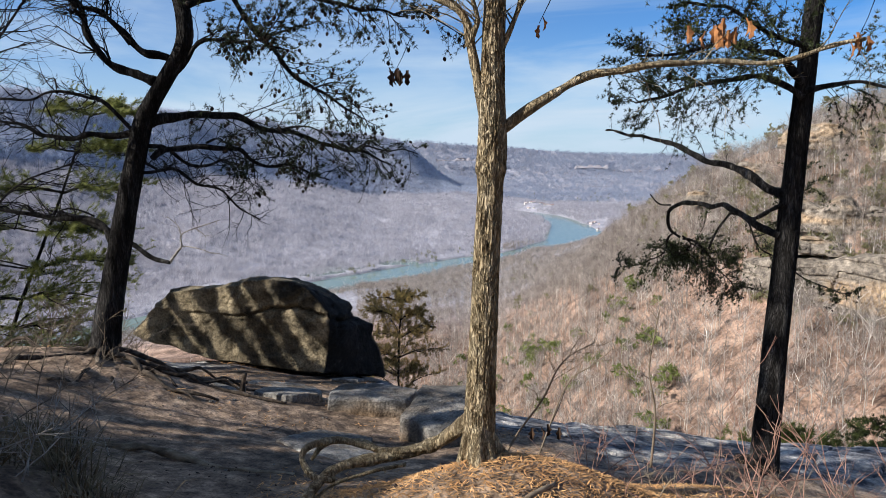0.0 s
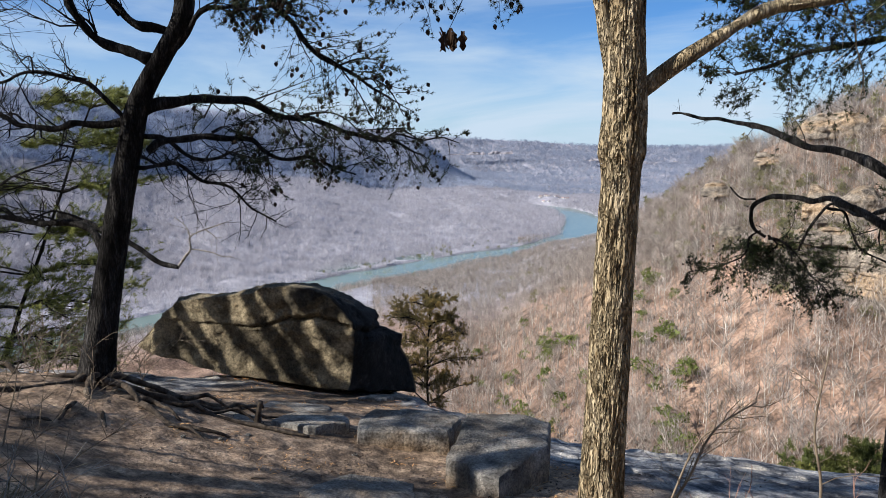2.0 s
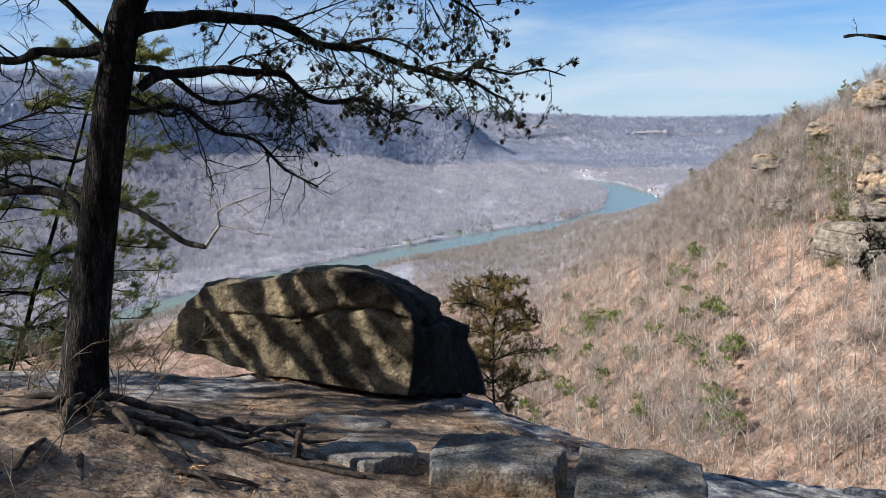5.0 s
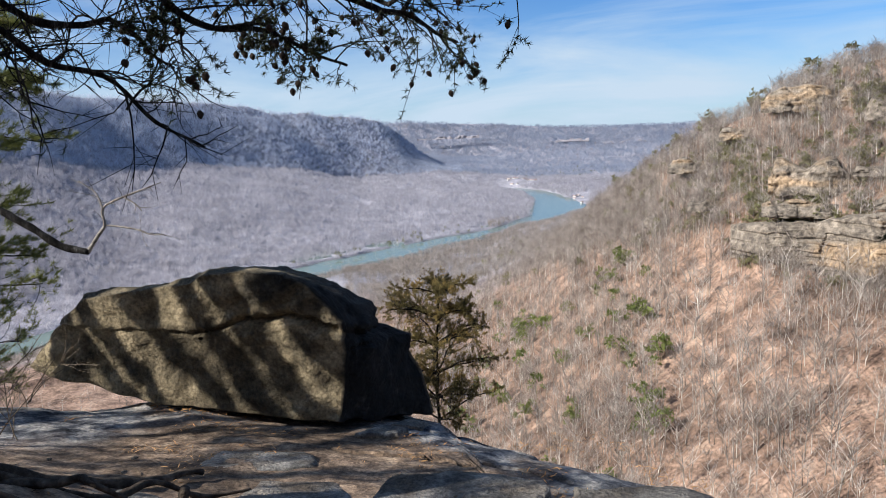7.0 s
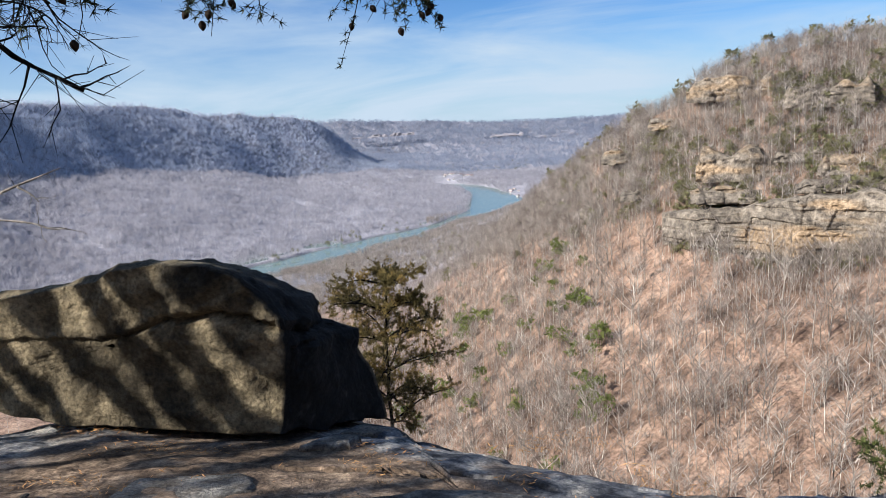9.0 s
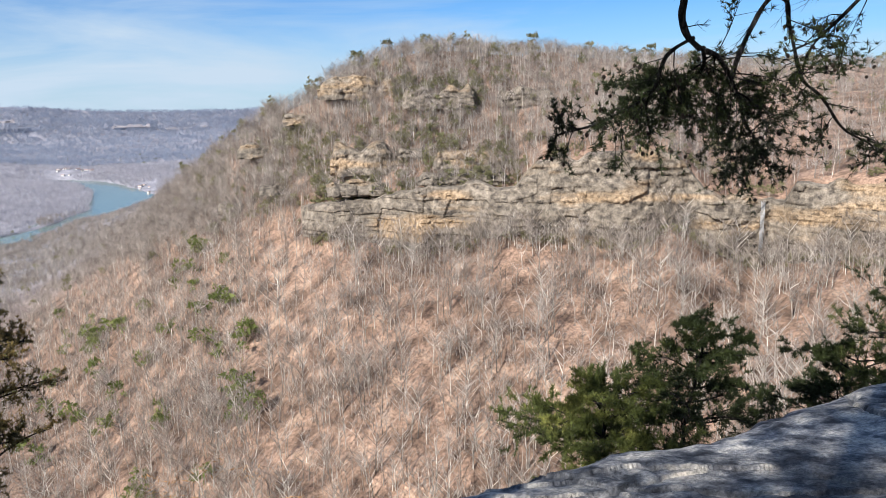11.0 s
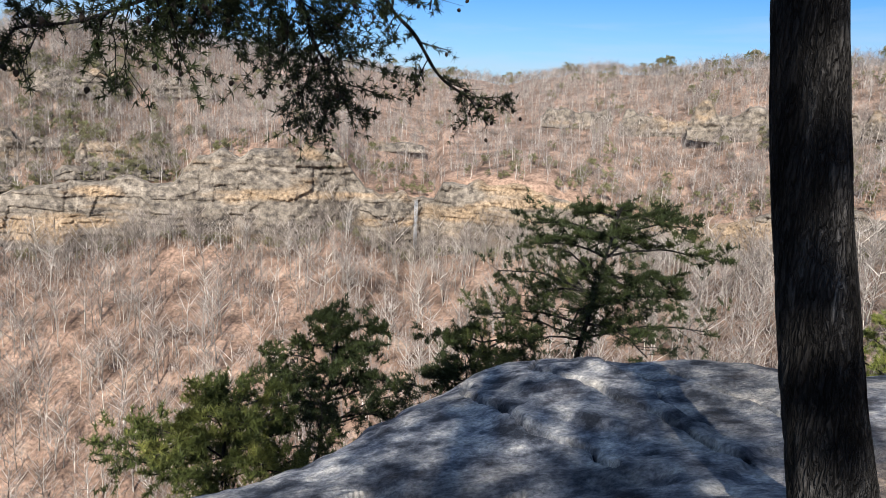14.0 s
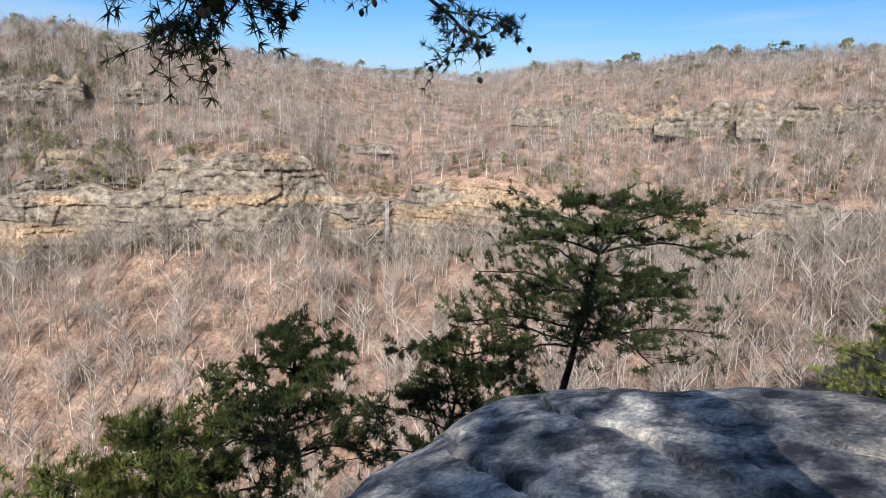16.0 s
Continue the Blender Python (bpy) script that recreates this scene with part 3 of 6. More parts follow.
Zt = Zt + 0.026 * fbm(X / 0.9, Y / 0.9, 5, 41) + (1 - dirt_shade) * (terrace + 0.014 * np.abs(fbm((X + Y) / 0.6, (Y - X) / 0.35, 4, 42)) + 0.007 * fbm(X / 0.2, Y / 0.2, 3, 48) + 0.03 * np.clip(5 * fbm(X / 0.9 + 5, Y / 0.9, 5, 51), -0.5, 0.5)) + dirt_shade * 0.012 * fbm(X / 0.13, Y / 0.13, 3, 43)
for drop, line in CRACKS:
    gap, side = np.full(X.shape, 9.0), np.zeros(X.shape)
    bent_x, bent_y = X + 0.06 * fbm(X / 0.35, Y / 0.35, 3, 46), Y + 0.06 * fbm(X / 0.35, Y / 0.35, 3, 49)
    for (x0, y0), (x1, y1) in zip(line, line[1:]):
        dx, dy = x1 - x0, y1 - y0
        s = np.clip(((bent_x - x0) * dx + (bent_y - y0) * dy) / (dx * dx + dy * dy), 0, 1)
        dist = np.hypot(bent_x - x0 - s * dx, bent_y - y0 - s * dy)
        side = np.where(dist < gap, ((bent_x - x0) * dy - (bent_y - y0) * dx) / math.hypot(dx, dy), side)
        gap = np.minimum(gap, dist)
    Zt = Zt - 0.065 * np.exp(-(gap / 0.016) ** 2) - drop * np.clip(side / 0.02, 0, 1) * np.exp(-(gap / 0.5) ** 2)
Zt = Zt - 0.17 * np.exp(-np.clip(D, 0, 9) / 0.14) - np.where(X > 2, 0.03, 0.10) * np.exp(-np.clip(D, 0, 9) / 0.6)
rows_x, rows_y, rows_z, rows_d = [X], [Y], [Zt], [dirt_shade]
for out_by, drop in ((0.05, 0.15), (0.10, 0.4), (0.02, 0.7), (-0.25, 1.0), (-0.15, 1.6), (0.2, 1.9), (0.15, 2.8), (0.6, 3.1), (0.5, 5), (1.5, 9), (3, 16), (6, 30)):
    r = RO + out_by + (0.12 * value_noise(ANG * 30, ANG * 0 + drop, 33) if drop < 8 else 0)
    rows_x.append((HUB[0] + r * np.sin(ANG))[:, None])
    rows_y.append((HUB[1] + r * np.cos(ANG))[:, None])
    rows_z.append(Zt[:, -1:] - drop)
    rows_d.append(np.zeros((len(ANG), 1)))
ledge = grid_mesh("rock_ledge", np.stack([np.concatenate(a, 1) for a in (rows_x, rows_y, rows_z)], -1), ROCK, wrap=True, attrs=[("dirt_shade", np.concatenate(rows_d, 1))])
crisp(ledge, 28)
tagged(ledge, "grey sandstone ledge with trodden brown earth on top", "rock ledge", kind="structure")


def top_z(x, y):
    return float(top_height(np.array(x, float), np.array(y, float)))


# ---- boulder: a loft from its weathered front to its back, parted by a long crack ----
FRONT = [(-5.59, 11.48, -0.29), (-5.18, 11.37, 0.15), (-4.75, 11.26, 0.48), (-4.15, 11.10, 0.57), (-3.52, 10.93, 0.66), (-3.39, 10.89, 0.74), (-3.0, 10.79, 0.78), (-2.59, 10.68, 0.75), (-2.35, 10.62, 0.64),
         (-2.16, 10.57, 0.44), (-2.07, 10.54, 0.30), (-2.06, 10.54, 0.0), (-2.17, 10.57, -0.66), (-2.5, 10.66, -0.66), (-3.31, 10.87, -0.62), (-4.12, 11.09, -0.60), (-4.9, 11.30, -0.44), (-5.38, 11.43, -0.40)]
BACK = [(-5.1, 12.3, -0.15), (-4.8, 12.4, 0.05), (-4.4, 12.5, 0.25), (-3.9, 12.5, 0.33), (-3.3, 12.4, 0.42), (-3.1, 12.35, 0.45), (-2.8, 12.2, 0.40), (-2.5, 11.9, 0.36), (-2.25, 11.75, 0.30),
        (-1.96, 11.65, 0.18), (-1.75, 11.62, -0.03), (-1.52, 11.63, -0.14), (-1.36, 11.65, -1.04), (-1.75, 12.0, -1.1), (-2.9, 12.3, -0.95), (-3.9, 12.4, -0.8), (-4.5, 12.4, -0.55), (-4.9, 12.35, -0.35)]


def around(keys, per):
    out = []
    for i in range(len(keys)):
        a, b = Vector(keys[i]), Vector(keys[(i + 1) % len(keys)])
        out += [a.lerp(b, k / per) for k in range(per)]
    return out


def crack_z(x):
    return float(np.interp(x, [-5.2, -4.3, -3.5, -3.0, -2.6, -2.2, -1.6], [0.20, 0.17, 0.17, 0.31, 0.35, 0.26, -0.08]))


front_line, back_line = around(FRONT, 11), around(BACK, 11)
mid_f = sum(front_line, Vector()) / len(front_line)
mid_b = sum(back_line, Vector()) / len(back_line)
inward = (mid_b - mid_f).normalized()
# dark: lichen over the upper front, painted shade on the right end
rows, dark = [], []
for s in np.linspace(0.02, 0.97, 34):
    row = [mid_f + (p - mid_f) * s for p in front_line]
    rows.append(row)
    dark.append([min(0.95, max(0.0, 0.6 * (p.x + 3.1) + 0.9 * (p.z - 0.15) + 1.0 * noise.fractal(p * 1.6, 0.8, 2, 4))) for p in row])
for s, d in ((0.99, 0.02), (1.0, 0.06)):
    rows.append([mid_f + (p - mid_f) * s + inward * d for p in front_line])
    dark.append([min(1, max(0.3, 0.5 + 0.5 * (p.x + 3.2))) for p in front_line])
# sides: blackened towards the right to deepen that end's own shade
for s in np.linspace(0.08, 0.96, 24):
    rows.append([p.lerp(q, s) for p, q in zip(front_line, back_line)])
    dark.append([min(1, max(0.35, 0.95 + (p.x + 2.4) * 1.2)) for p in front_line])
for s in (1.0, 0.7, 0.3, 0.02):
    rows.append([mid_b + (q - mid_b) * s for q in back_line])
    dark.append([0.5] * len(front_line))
carved = []
for k, row in enumerate(rows):
    new_row = []
    for p in row:
        u = (p - (mid_f + mid_b) / 2)
        u = Vector((u.x * 0.35, u.y, u.z * 1.2)).normalized() if k > 35 else Vector((-0.26, -0.96, 0.05))
        push = 0.065 * noise.fractal(p * 1.3, 0.9, 2, 6) + 0.03 * noise.fractal(p * 6, 1, 2, 4)
        pit = noise.noise(p * 3.1 + Vector((4, 0, 0)))
        push -= 0.16 * max(0, pit - 0.36)
        gap = p.z - crack_z(p.x) - 0.03 * noise.noise(p * 2.7) - 0.03 * noise.noise(p * 8)
        wide = 0.012 + 0.018 * min(1, max(0, (p.x + 4.0) / 1.2))
        push -= 0.09 * math.exp(-(gap / wide) ** 2) * min(1, max(0.12, (p.x + 4.0) / 1.2))
        push += 0.03 if gap > 0 else 0.0
        second = p.z + 0.02 - 0.10 * (p.x + 2.1) + 0.02 * noise.noise(p * 4)
        if k > 35 and p.x > -2.3:
            push -= 0.05 * math.exp(-(second / 0.02) ** 2) + 0.06 * max(0, noise.noise(p * 2.2 + Vector((0, 7, 0))))
        new_row.append(p + u * push)
    carved.append(new_row)
P = np.array([[tuple(p) for p in row] for row in carved])
boulder = grid_mesh("boulder", P.transpose(1, 0, 2)[::-1], BOULDER, wrap=True, attrs=[("dirt_shade", np.array(dark).T[::-1])])
crisp(boulder, 38)
tagged(boulder, "huge weathered sandstone boulder with a long crack, perched on the ledge", "boulder")


# ---- loose slabs ----
def slab(pts, top, thick, tilt=(0, 0), seed=0, name="rock_slab", label="flat grey sandstone slab lying on trodden earth"):
    """A stone plate with an uneven outline, worn edges and a dirty foot."""
    c = Vector((sum(p[0] for p in pts) / len(pts), sum(p[1] for p in pts) / len(pts), 0))
    ring, n = [], len(pts)
    for i in range(n):
        a, b = Vector((*pts[i], 0)), Vector((*pts[(i + 1) % n], 0))
        for k in range(14):
            p = a.lerp(b, k / 14)
            p += (p - c).normalized() * 0.055 * noise.fractal(p * 3.3 + Vector((seed, 0, 0)), 1, 2, 4)
            ring.append(p)
    P, dirt_shade = [], []
    for s, dz in ((0.02, 0), (0.3, 0), (0.55, 0), (0.75, 0), (0.88, -0.003), (0.96, -0.008), (0.99, -0.02), (1.0, -0.05), (1.005, -0.5 * thick), (0.99, -0.8 * thick), (1.0, -thick - 0.1)):
        row = []
        for p in ring:
            q = c + (p - c) * s
            z = top + tilt[0] * (q.x - c.x) + tilt[1] * (q.y - c.y) + dz + 0.024 * noise.fractal(Vector((q.x * 2.5, q.y * 2.5, seed)), 1, 2, 5)
            if dz < -0.05:
                q = q + (p - c).normalized() * 0.025 * noise.fractal(Vector((q.x * 5, q.y * 5, dz * 9 + seed)), 1, 2, 4)
            row.append((q.x, q.y, z))
        P.append(row)
        dirt_shade.append([max(0.0, min(1.0, (0.15 if dz > -0.2 * thick else 0.85) + 0.5 * noise.noise(Vector((p.x * 3, p.y * 3, seed + s * 2))))) for p in ring])
    ob = grid_mesh(name, np.array(P).transpose(1, 0, 2), SLAB, wrap=True, attrs=[("dirt_shade", np.array(dirt_shade).T)])
    crisp(ob, 32)
    return tagged(ob, label, "rock slab", "slabs on the ledge")


slab([(-0.58, 6.85), (-0.45, 7.85), (0.1, 7.82), (0.32, 7.62), (0.25, 7.12), (-0.16, 6.42)], 0.15, 0.5, (0.0, -0.02), 1, label="thick flat sandstone slab with a dusty undercut edge")
slab([(-1.57, 8.05), (-1.45, 8.46), (-0.76, 8.43), (-0.53, 8.3), (-0.62, 7.76), (-1.46, 7.74)], -0.05, 0.32, (-0.03, -0.06), 2)
slab([(-2.36, 7.9), (-2.25, 8.45), (-1.77, 8.45), (-1.62, 8.0), (-1.95, 7.72)], -0.03, 0.32, (-0.08, -0.2), 3, label="angular sandstone block with a split top")
slab([(-1.6, 6.1), (-1.37, 6.75), (-0.83, 6.7), (-0.72, 5.9), (-0.5, 5.5), (-1.0, 5.45)], 0.165, 0.2, (-0.1, -0.22), 4, label="low pale slab almost flush with the earth")
slab([(-2.95, 7.4), (-3.0, 8.2), (-2.5, 8.1), (-2.45, 7.45)], 0.08, 0.2, (-0.1, -0.22), 5)
slab([(-3.0, 9.0), (-2.9, 9.6), (-2.3, 9.75), (-2.1, 9.3)], -0.42, 0.2, (-0.1, -0.2), 6)
slab([(-2.0, 10.35), (-1.75, 10.75), (-1.55, 10.75), (-1.6, 10.4)], -0.72, 0.2, (-0.1, -0.2), 7, label="small wedge stone propping the boulder")
slab([(-1.75, 11.0), (-1.6, 11.3), (-1.35, 11.2), (-1.45, 10.95)], -0.9, 0.2, (-0.1, -0.2), 8, label="small wedge stone propping the boulder")


# ---- layered cliffs across the gorge ----
def chance(a, b, k):
    """Repeatable random values in 0 to 1 for pairs of whole numbers."""
    return np.mod(np.sin(a * 12.9898 + b * 78.233 + k * 3.71) * 43758.5453, 1)


def cliff(name, a0, a1, el_lo, el_hi, r_at, label, out=3.5, seed=0, cells=0.12, rows=40, ochre=0.5, block=5.0, rock=CLIFF, bed_m=2.1):
    """A wall of sandstone beds between two elevations seen from the overlook, broken into upright blocks and thin ledges."""
    az = np.arange(a0, a1, cells)
    lo, hi, r0 = el_lo(az), el_hi(az), r_at(az)
    r0 = r0 + 5 * value_noise(az * 0.3, az * 0, 60 + seed) + 1.5 * value_noise(az * 0.8, az * 0, 61 + seed)
    t = np.linspace(-0.06, 1, rows)[None, :]
    tall = (rise(r0, hi) - rise(r0, lo))[:, None]
    Zc = rise(r0, lo)[:, None] + tall * t
    arc = (np.radians(az) * r0)[:, None] + 0 * Zc
    Zc = Zc + np.minimum(4.5, 0.3 * tall) * (0.5 * value_noise(arc / 7, arc * 0, 66 + seed) + 0.12 * value_noise(arc / 2.6, arc * 0, 71 + seed) - 0.2 + 0.5 * value_noise(arc / 30, arc * 0, 67 + seed)) * np.clip((t - 0.3) / 0.7, 0, 1)
    level = Zc + 1.6 * value_noise(arc / 34, Zc * 0, 62 + seed) + 0.3 * value_noise(arc / 3, Zc / 3, 76 + seed)
    bed = np.floor(level / bed_m + 0.9 * value_noise(arc * 0 + seed, level / (2.4 * bed_m), 63 + seed))
    storey = np.floor(level / (4.6 * bed_m) + 0.5 * value_noise(arc / 21, arc * 0, 64 + seed))
    wide = np.floor(arc / (1.7 * block) + 1.6 * value_noise(arc / 17, Zc / 40, 68 + seed) + chance(storey, storey * 0, 5))
    slim = np.floor(arc / (0.75 * block) + 0.5 * value_noise(arc / 5, Zc / 9, 69 + seed) + chance(bed, bed * 0, 6))
    layer = chance(bed, storey * 0, 7 + seed)
    face = 0.75 * chance(wide, storey, seed) + 0.45 * chance(slim, bed, seed) + 0.4 * layer
    r = r0[:, None] - out * face + 6 * np.clip(t, 0, 1) ** 1.4
    r = r + out * 0.55 * (layer > 0.82) * (chance(wide, bed, 9) > 0.35)                      # weak beds worn back under a ledge
    r = r + 0.22 * fbm(arc / 5, Zc / 0.9, 4, 75 + seed) + 1.2 * np.clip(fbm(arc / 16, Zc / 12, 3, 70 + seed) - 0.4, 0, 1)
    r = r + np.where(t >= 0.999, 9.0, 0)
    a = np.radians(az)[:, None]
    P = np.stack([CX + r * np.sin(a), CY + r * np.cos(a), Zc], -1)
    oc = np.clip(fbm(arc / 26, Zc / 7, 4, 67 + seed) * 1.1 + ochre - 0.7 + 0.35 * (layer - 0.5) + 0.35 * (chance(wide, storey, 11) - 0.5), 0, 0.8)
    ob = grid_mesh(name, P, rock, smooth=False, attrs=[("ochre", oc)])
    return tagged(ob, label, "cliff", "cliffs across the gorge")


def prof_el(k, d=0.0):
    return lambda az: np.degrees(np.arctan2(profile(az)[1][k] - EYE_Z, profile(az)[0][k])) + d


cliff("cliff", 20.5, 95, prof_el(3, -0.5), prof_el(4, 0.15), lambda az: profile(az)[0][3] - 6.5, "long layered sandstone cliff with ochre and grey beds", seed=1, ochre=0.54, rows=80, cells=0.08, block=6.0, out=3.2)


def patch(a0, a1, lo, hi, r, seed, ochre=0.5, out=3.0, block=4.0):
    fade = lambda az: np.clip(np.minimum(az - a0, a1 - az) / (0.08 * (a1 - a0)), 0.3, 1)
    cliff("cliff", a0, a1, lambda az: lo + 0 * az, lambda az: lo + (hi - lo) * fade(az) ** 0.5 * (0.85 + 0.2 * value_noise(az * 1.1, az * 0, seed)), lambda az: r + 0 * az,
          "broken sandstone outcrop standing among bare trees", out=out, seed=seed, rows=22, cells=0.08, ochre=ochre, block=block, bed_m=1.5)


def hill_r(az, el):
    """Where a ray at this elevation meets the hill across the gorge."""
    r = np.linspace(250, 900, 1400)
    z, _ = land(np.full(r.shape, float(az)), r)
    hit = np.nonzero(z > rise(r, el))[0]
    return float(r[hit[0]]) if len(hit) else 600.0


OUTCROPS = [(22.6, 30.2, -7.6, -6.3, 0.5), (23.0, 29.2, -5.9, -3.6, 0.9), (29.8, 37.4, -7.0, -5.7, 0.45), (31.2, 37.2, -5.7, -3.9, 0.55), (22.4, 28.6, 0.0, 2.0, 0.7), (28.9, 34.6, -0.9, 1.1, 0.3), (36.4, 41, -0.9, 0.6, 0.25),
            (66.0, 71.6, -2.0, -0.5, 0.25), (72, 77.2, -2.4, -0.3, 0.25), (77.0, 82.8, -2.4, 0.2, 0.15), (82.8, 88.4, -2.3, 0.7, 0.15), (16, 20.5, -4.3, -3.3, 0.3), (28.4, 31.6, -4.7, -3.8, 0.3), (52.5, 57, -4.5, -3.6, 0.35),
            (14.2, 16.8, -8.4, -7.8, 0.2), (88.5, 95, -1.6, 0.4, 0.25), (17.4, 21.5, -7.2, -6.3, 0.25), (19.6, 22.6, -1.9, -1.0, 0.3)]
for i, (a0, a1, lo, hi, oc) in enumerate(OUTCROPS):
    patch(a0, a1, lo, hi, hill_r((a0 + a1) / 2, lo) - 3, 100 + i, oc)
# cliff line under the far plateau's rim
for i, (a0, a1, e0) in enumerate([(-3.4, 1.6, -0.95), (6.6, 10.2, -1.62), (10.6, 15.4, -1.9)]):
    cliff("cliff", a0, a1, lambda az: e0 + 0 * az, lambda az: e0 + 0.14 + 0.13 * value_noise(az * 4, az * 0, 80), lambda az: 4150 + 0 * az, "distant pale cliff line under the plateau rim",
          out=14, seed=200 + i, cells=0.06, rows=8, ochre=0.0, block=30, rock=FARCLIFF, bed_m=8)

# ---- waterfall ----
g = Geo()
fr = float(profile(np.array([56.35]))[0][3][0]) - 14
fx, fy = CX + fr * math.sin(radians(56.35)), CY + fr * math.cos(radians(56.35))
for k in range(5):
    w = (k - 2) * 0.36
    px, py = fx + w * math.cos(radians(56.35)), fy - w * math.sin(radians(56.35))
    top_fall, low_fall = float(rise(fr, -8.3)), float(rise(fr, -12.0 - 0.2 * (k % 3)))
    g.tube([(px, py, top_fall - 0.5 * (k % 2)), (px - 0.5, py - 0.4, (top_fall * 2 + low_fall) / 3), (px - 0.6, py - 0.5, low_fall)], [0.07, 0.10, 0.16], 5)
tagged(mesh_ob("waterfall", g.v, g.f, FALLMAT, smooth=True), "thin white waterfall dropping over the cliff", "waterfall")

# ---- woods ----
def bare_tree(seed, height=1.0, limbs=12, twigs=4, spread=0.30, climb=1.0, stout=1.0, bole=0.40):
    """A small-scale leafless hardwood of unit height: vertices and triangles."""
    r = np.random.default_rng(seed)
    V, F, pale = [], [], []

    def stick(p, q, a, b):
        d = q - p
        n = np.cross(d, [0.3, 0.9, 0.2])
        n /= np.linalg.norm(n) + 1e-9
        m = np.cross(d, n)
        m /= np.linalg.norm(m) + 1e-9
        o = len(V)
        for k in range(3):
            w = 2.094 * k
            V.append(p + (n * math.cos(w) + m * math.sin(w)) * a)
        for k in range(3):
            w = 2.094 * k
            V.append(q + (n * math.cos(w) + m * math.sin(w)) * b)
        pale.extend([1.0] * 6)
        for k in range(3):
            k2 = (k + 1) % 3
            F.extend([(o + k, o + k2, o + 3 + k2), (o + k, o + 3 + k2, o + 3 + k)])

    def ribbon(p, q, e, a, b, c):
        n = np.cross(e - p, r.normal(size=3))
        n = n / (np.linalg.norm(n) + 1e-9)
        o = len(V)
        V.extend([p - n * a, p + n * a, q - n * b, q + n * b, e - n * c, e + n * c])
        pale.extend([0.9, 0.9, 0.75, 0.75, 0.5, 0.5])
        F.extend([(o, o + 1, o + 3), (o, o + 3, o + 2), (o + 2, o + 3, o + 5), (o + 2, o + 5, o + 4)])

    def blade(p, q, a):
        d = q - p
        n = np.cross(d, r.normal(size=3))
        n = n / (np.linalg.norm(n) + 1e-9) * a
        o = len(V)
        V.extend([p - n, p + n, q])
        pale.extend([0.1] * 3)
        F.append((o, o + 1, o + 2))

    p = np.zeros(3)
    trunk = [p]
    way = np.array([r.normal() * 0.04, r.normal() * 0.04, 1.0])
    for i in range(5):
        way = way + np.array([r.normal() * 0.045, r.normal() * 0.045, 0])
        p = p + way / np.linalg.norm(way) * 0.18
        trunk.append(p)
    for i in range(5):
        stick(trunk[i], trunk[i + 1], 0.0115 * stout * (1 - 0.18 * i), 0.0115 * stout * (1 - 0.18 * (i + 1)))
    for i in range(limbs):
        h = bole + (0.97 - bole) * (i + r.random()) / limbs
        k = min(int(h * 5), 4)
        s = trunk[k] + (trunk[k + 1] - trunk[k]) * (h * 5 - k)
        w = 2.4 * i + r.random()
        ln = spread * (1.2 - 0.75 * h) * (0.7 + 0.6 * r.random())
        e = s + np.array([math.cos(w) * ln * 0.8, math.sin(w) * ln * 0.8, ln * climb * (0.5 + 0.6 * r.random())])
        mid = (s + e) / 2 + r.normal(size=3) * 0.007 - np.array([0, 0, 0.004])
        ribbon(s, mid, e, 0.0048 * stout, 0.0034 * stout, 0.0012 * stout)
        for j in range(twigs):
            b = mid + (e - mid) * (1.1 * r.random() - 0.1)
            d = (e - s) / ln
            blade(b, b + (d * 0.6 + r.normal(size=3) * 0.55 + np.array([0, 0, 0.35])) * (0.05 + 0.06 * r.random()), 0.0019)
    return np.array(V), np.array(F), np.array(pale)


def tuft_tree(seed, blades=9, width=0.42, broad=0.085):
    """A far leafless bush of unit height: thin fans of twigs rising from a short stem."""
    r = np.random.default_rng(seed)
    V, F = [], []
    for i in range(blades):
        w = 6.283 * (i + r.random()) / blades
        s = width * math.sqrt((i % 3 + r.random()) / 3)
        top = 0.55 + 0.43 * math.sqrt(max(0, 1 - (s / width) ** 2)) + 0.06 * r.normal()
        q = np.array([math.cos(w) * s, math.sin(w) * s, top])
        p = np.array([q[0] * 0.35, q[1] * 0.35, 0.05 + 0.2 * r.random()])
        t = w + r.normal() * 0.8
        n = np.array([-math.sin(t), math.cos(t), 0]) * broad * (0.8 + 0.7 * r.random())
        o = len(V)
        V.extend([p, q - n + np.array([0, 0, -0.05 * r.random()]), q + n + np.array([0, 0, -0.05 * r.random()])])
        F.append((o, o + 1, o + 2))
    return np.array(V), np.array(F)


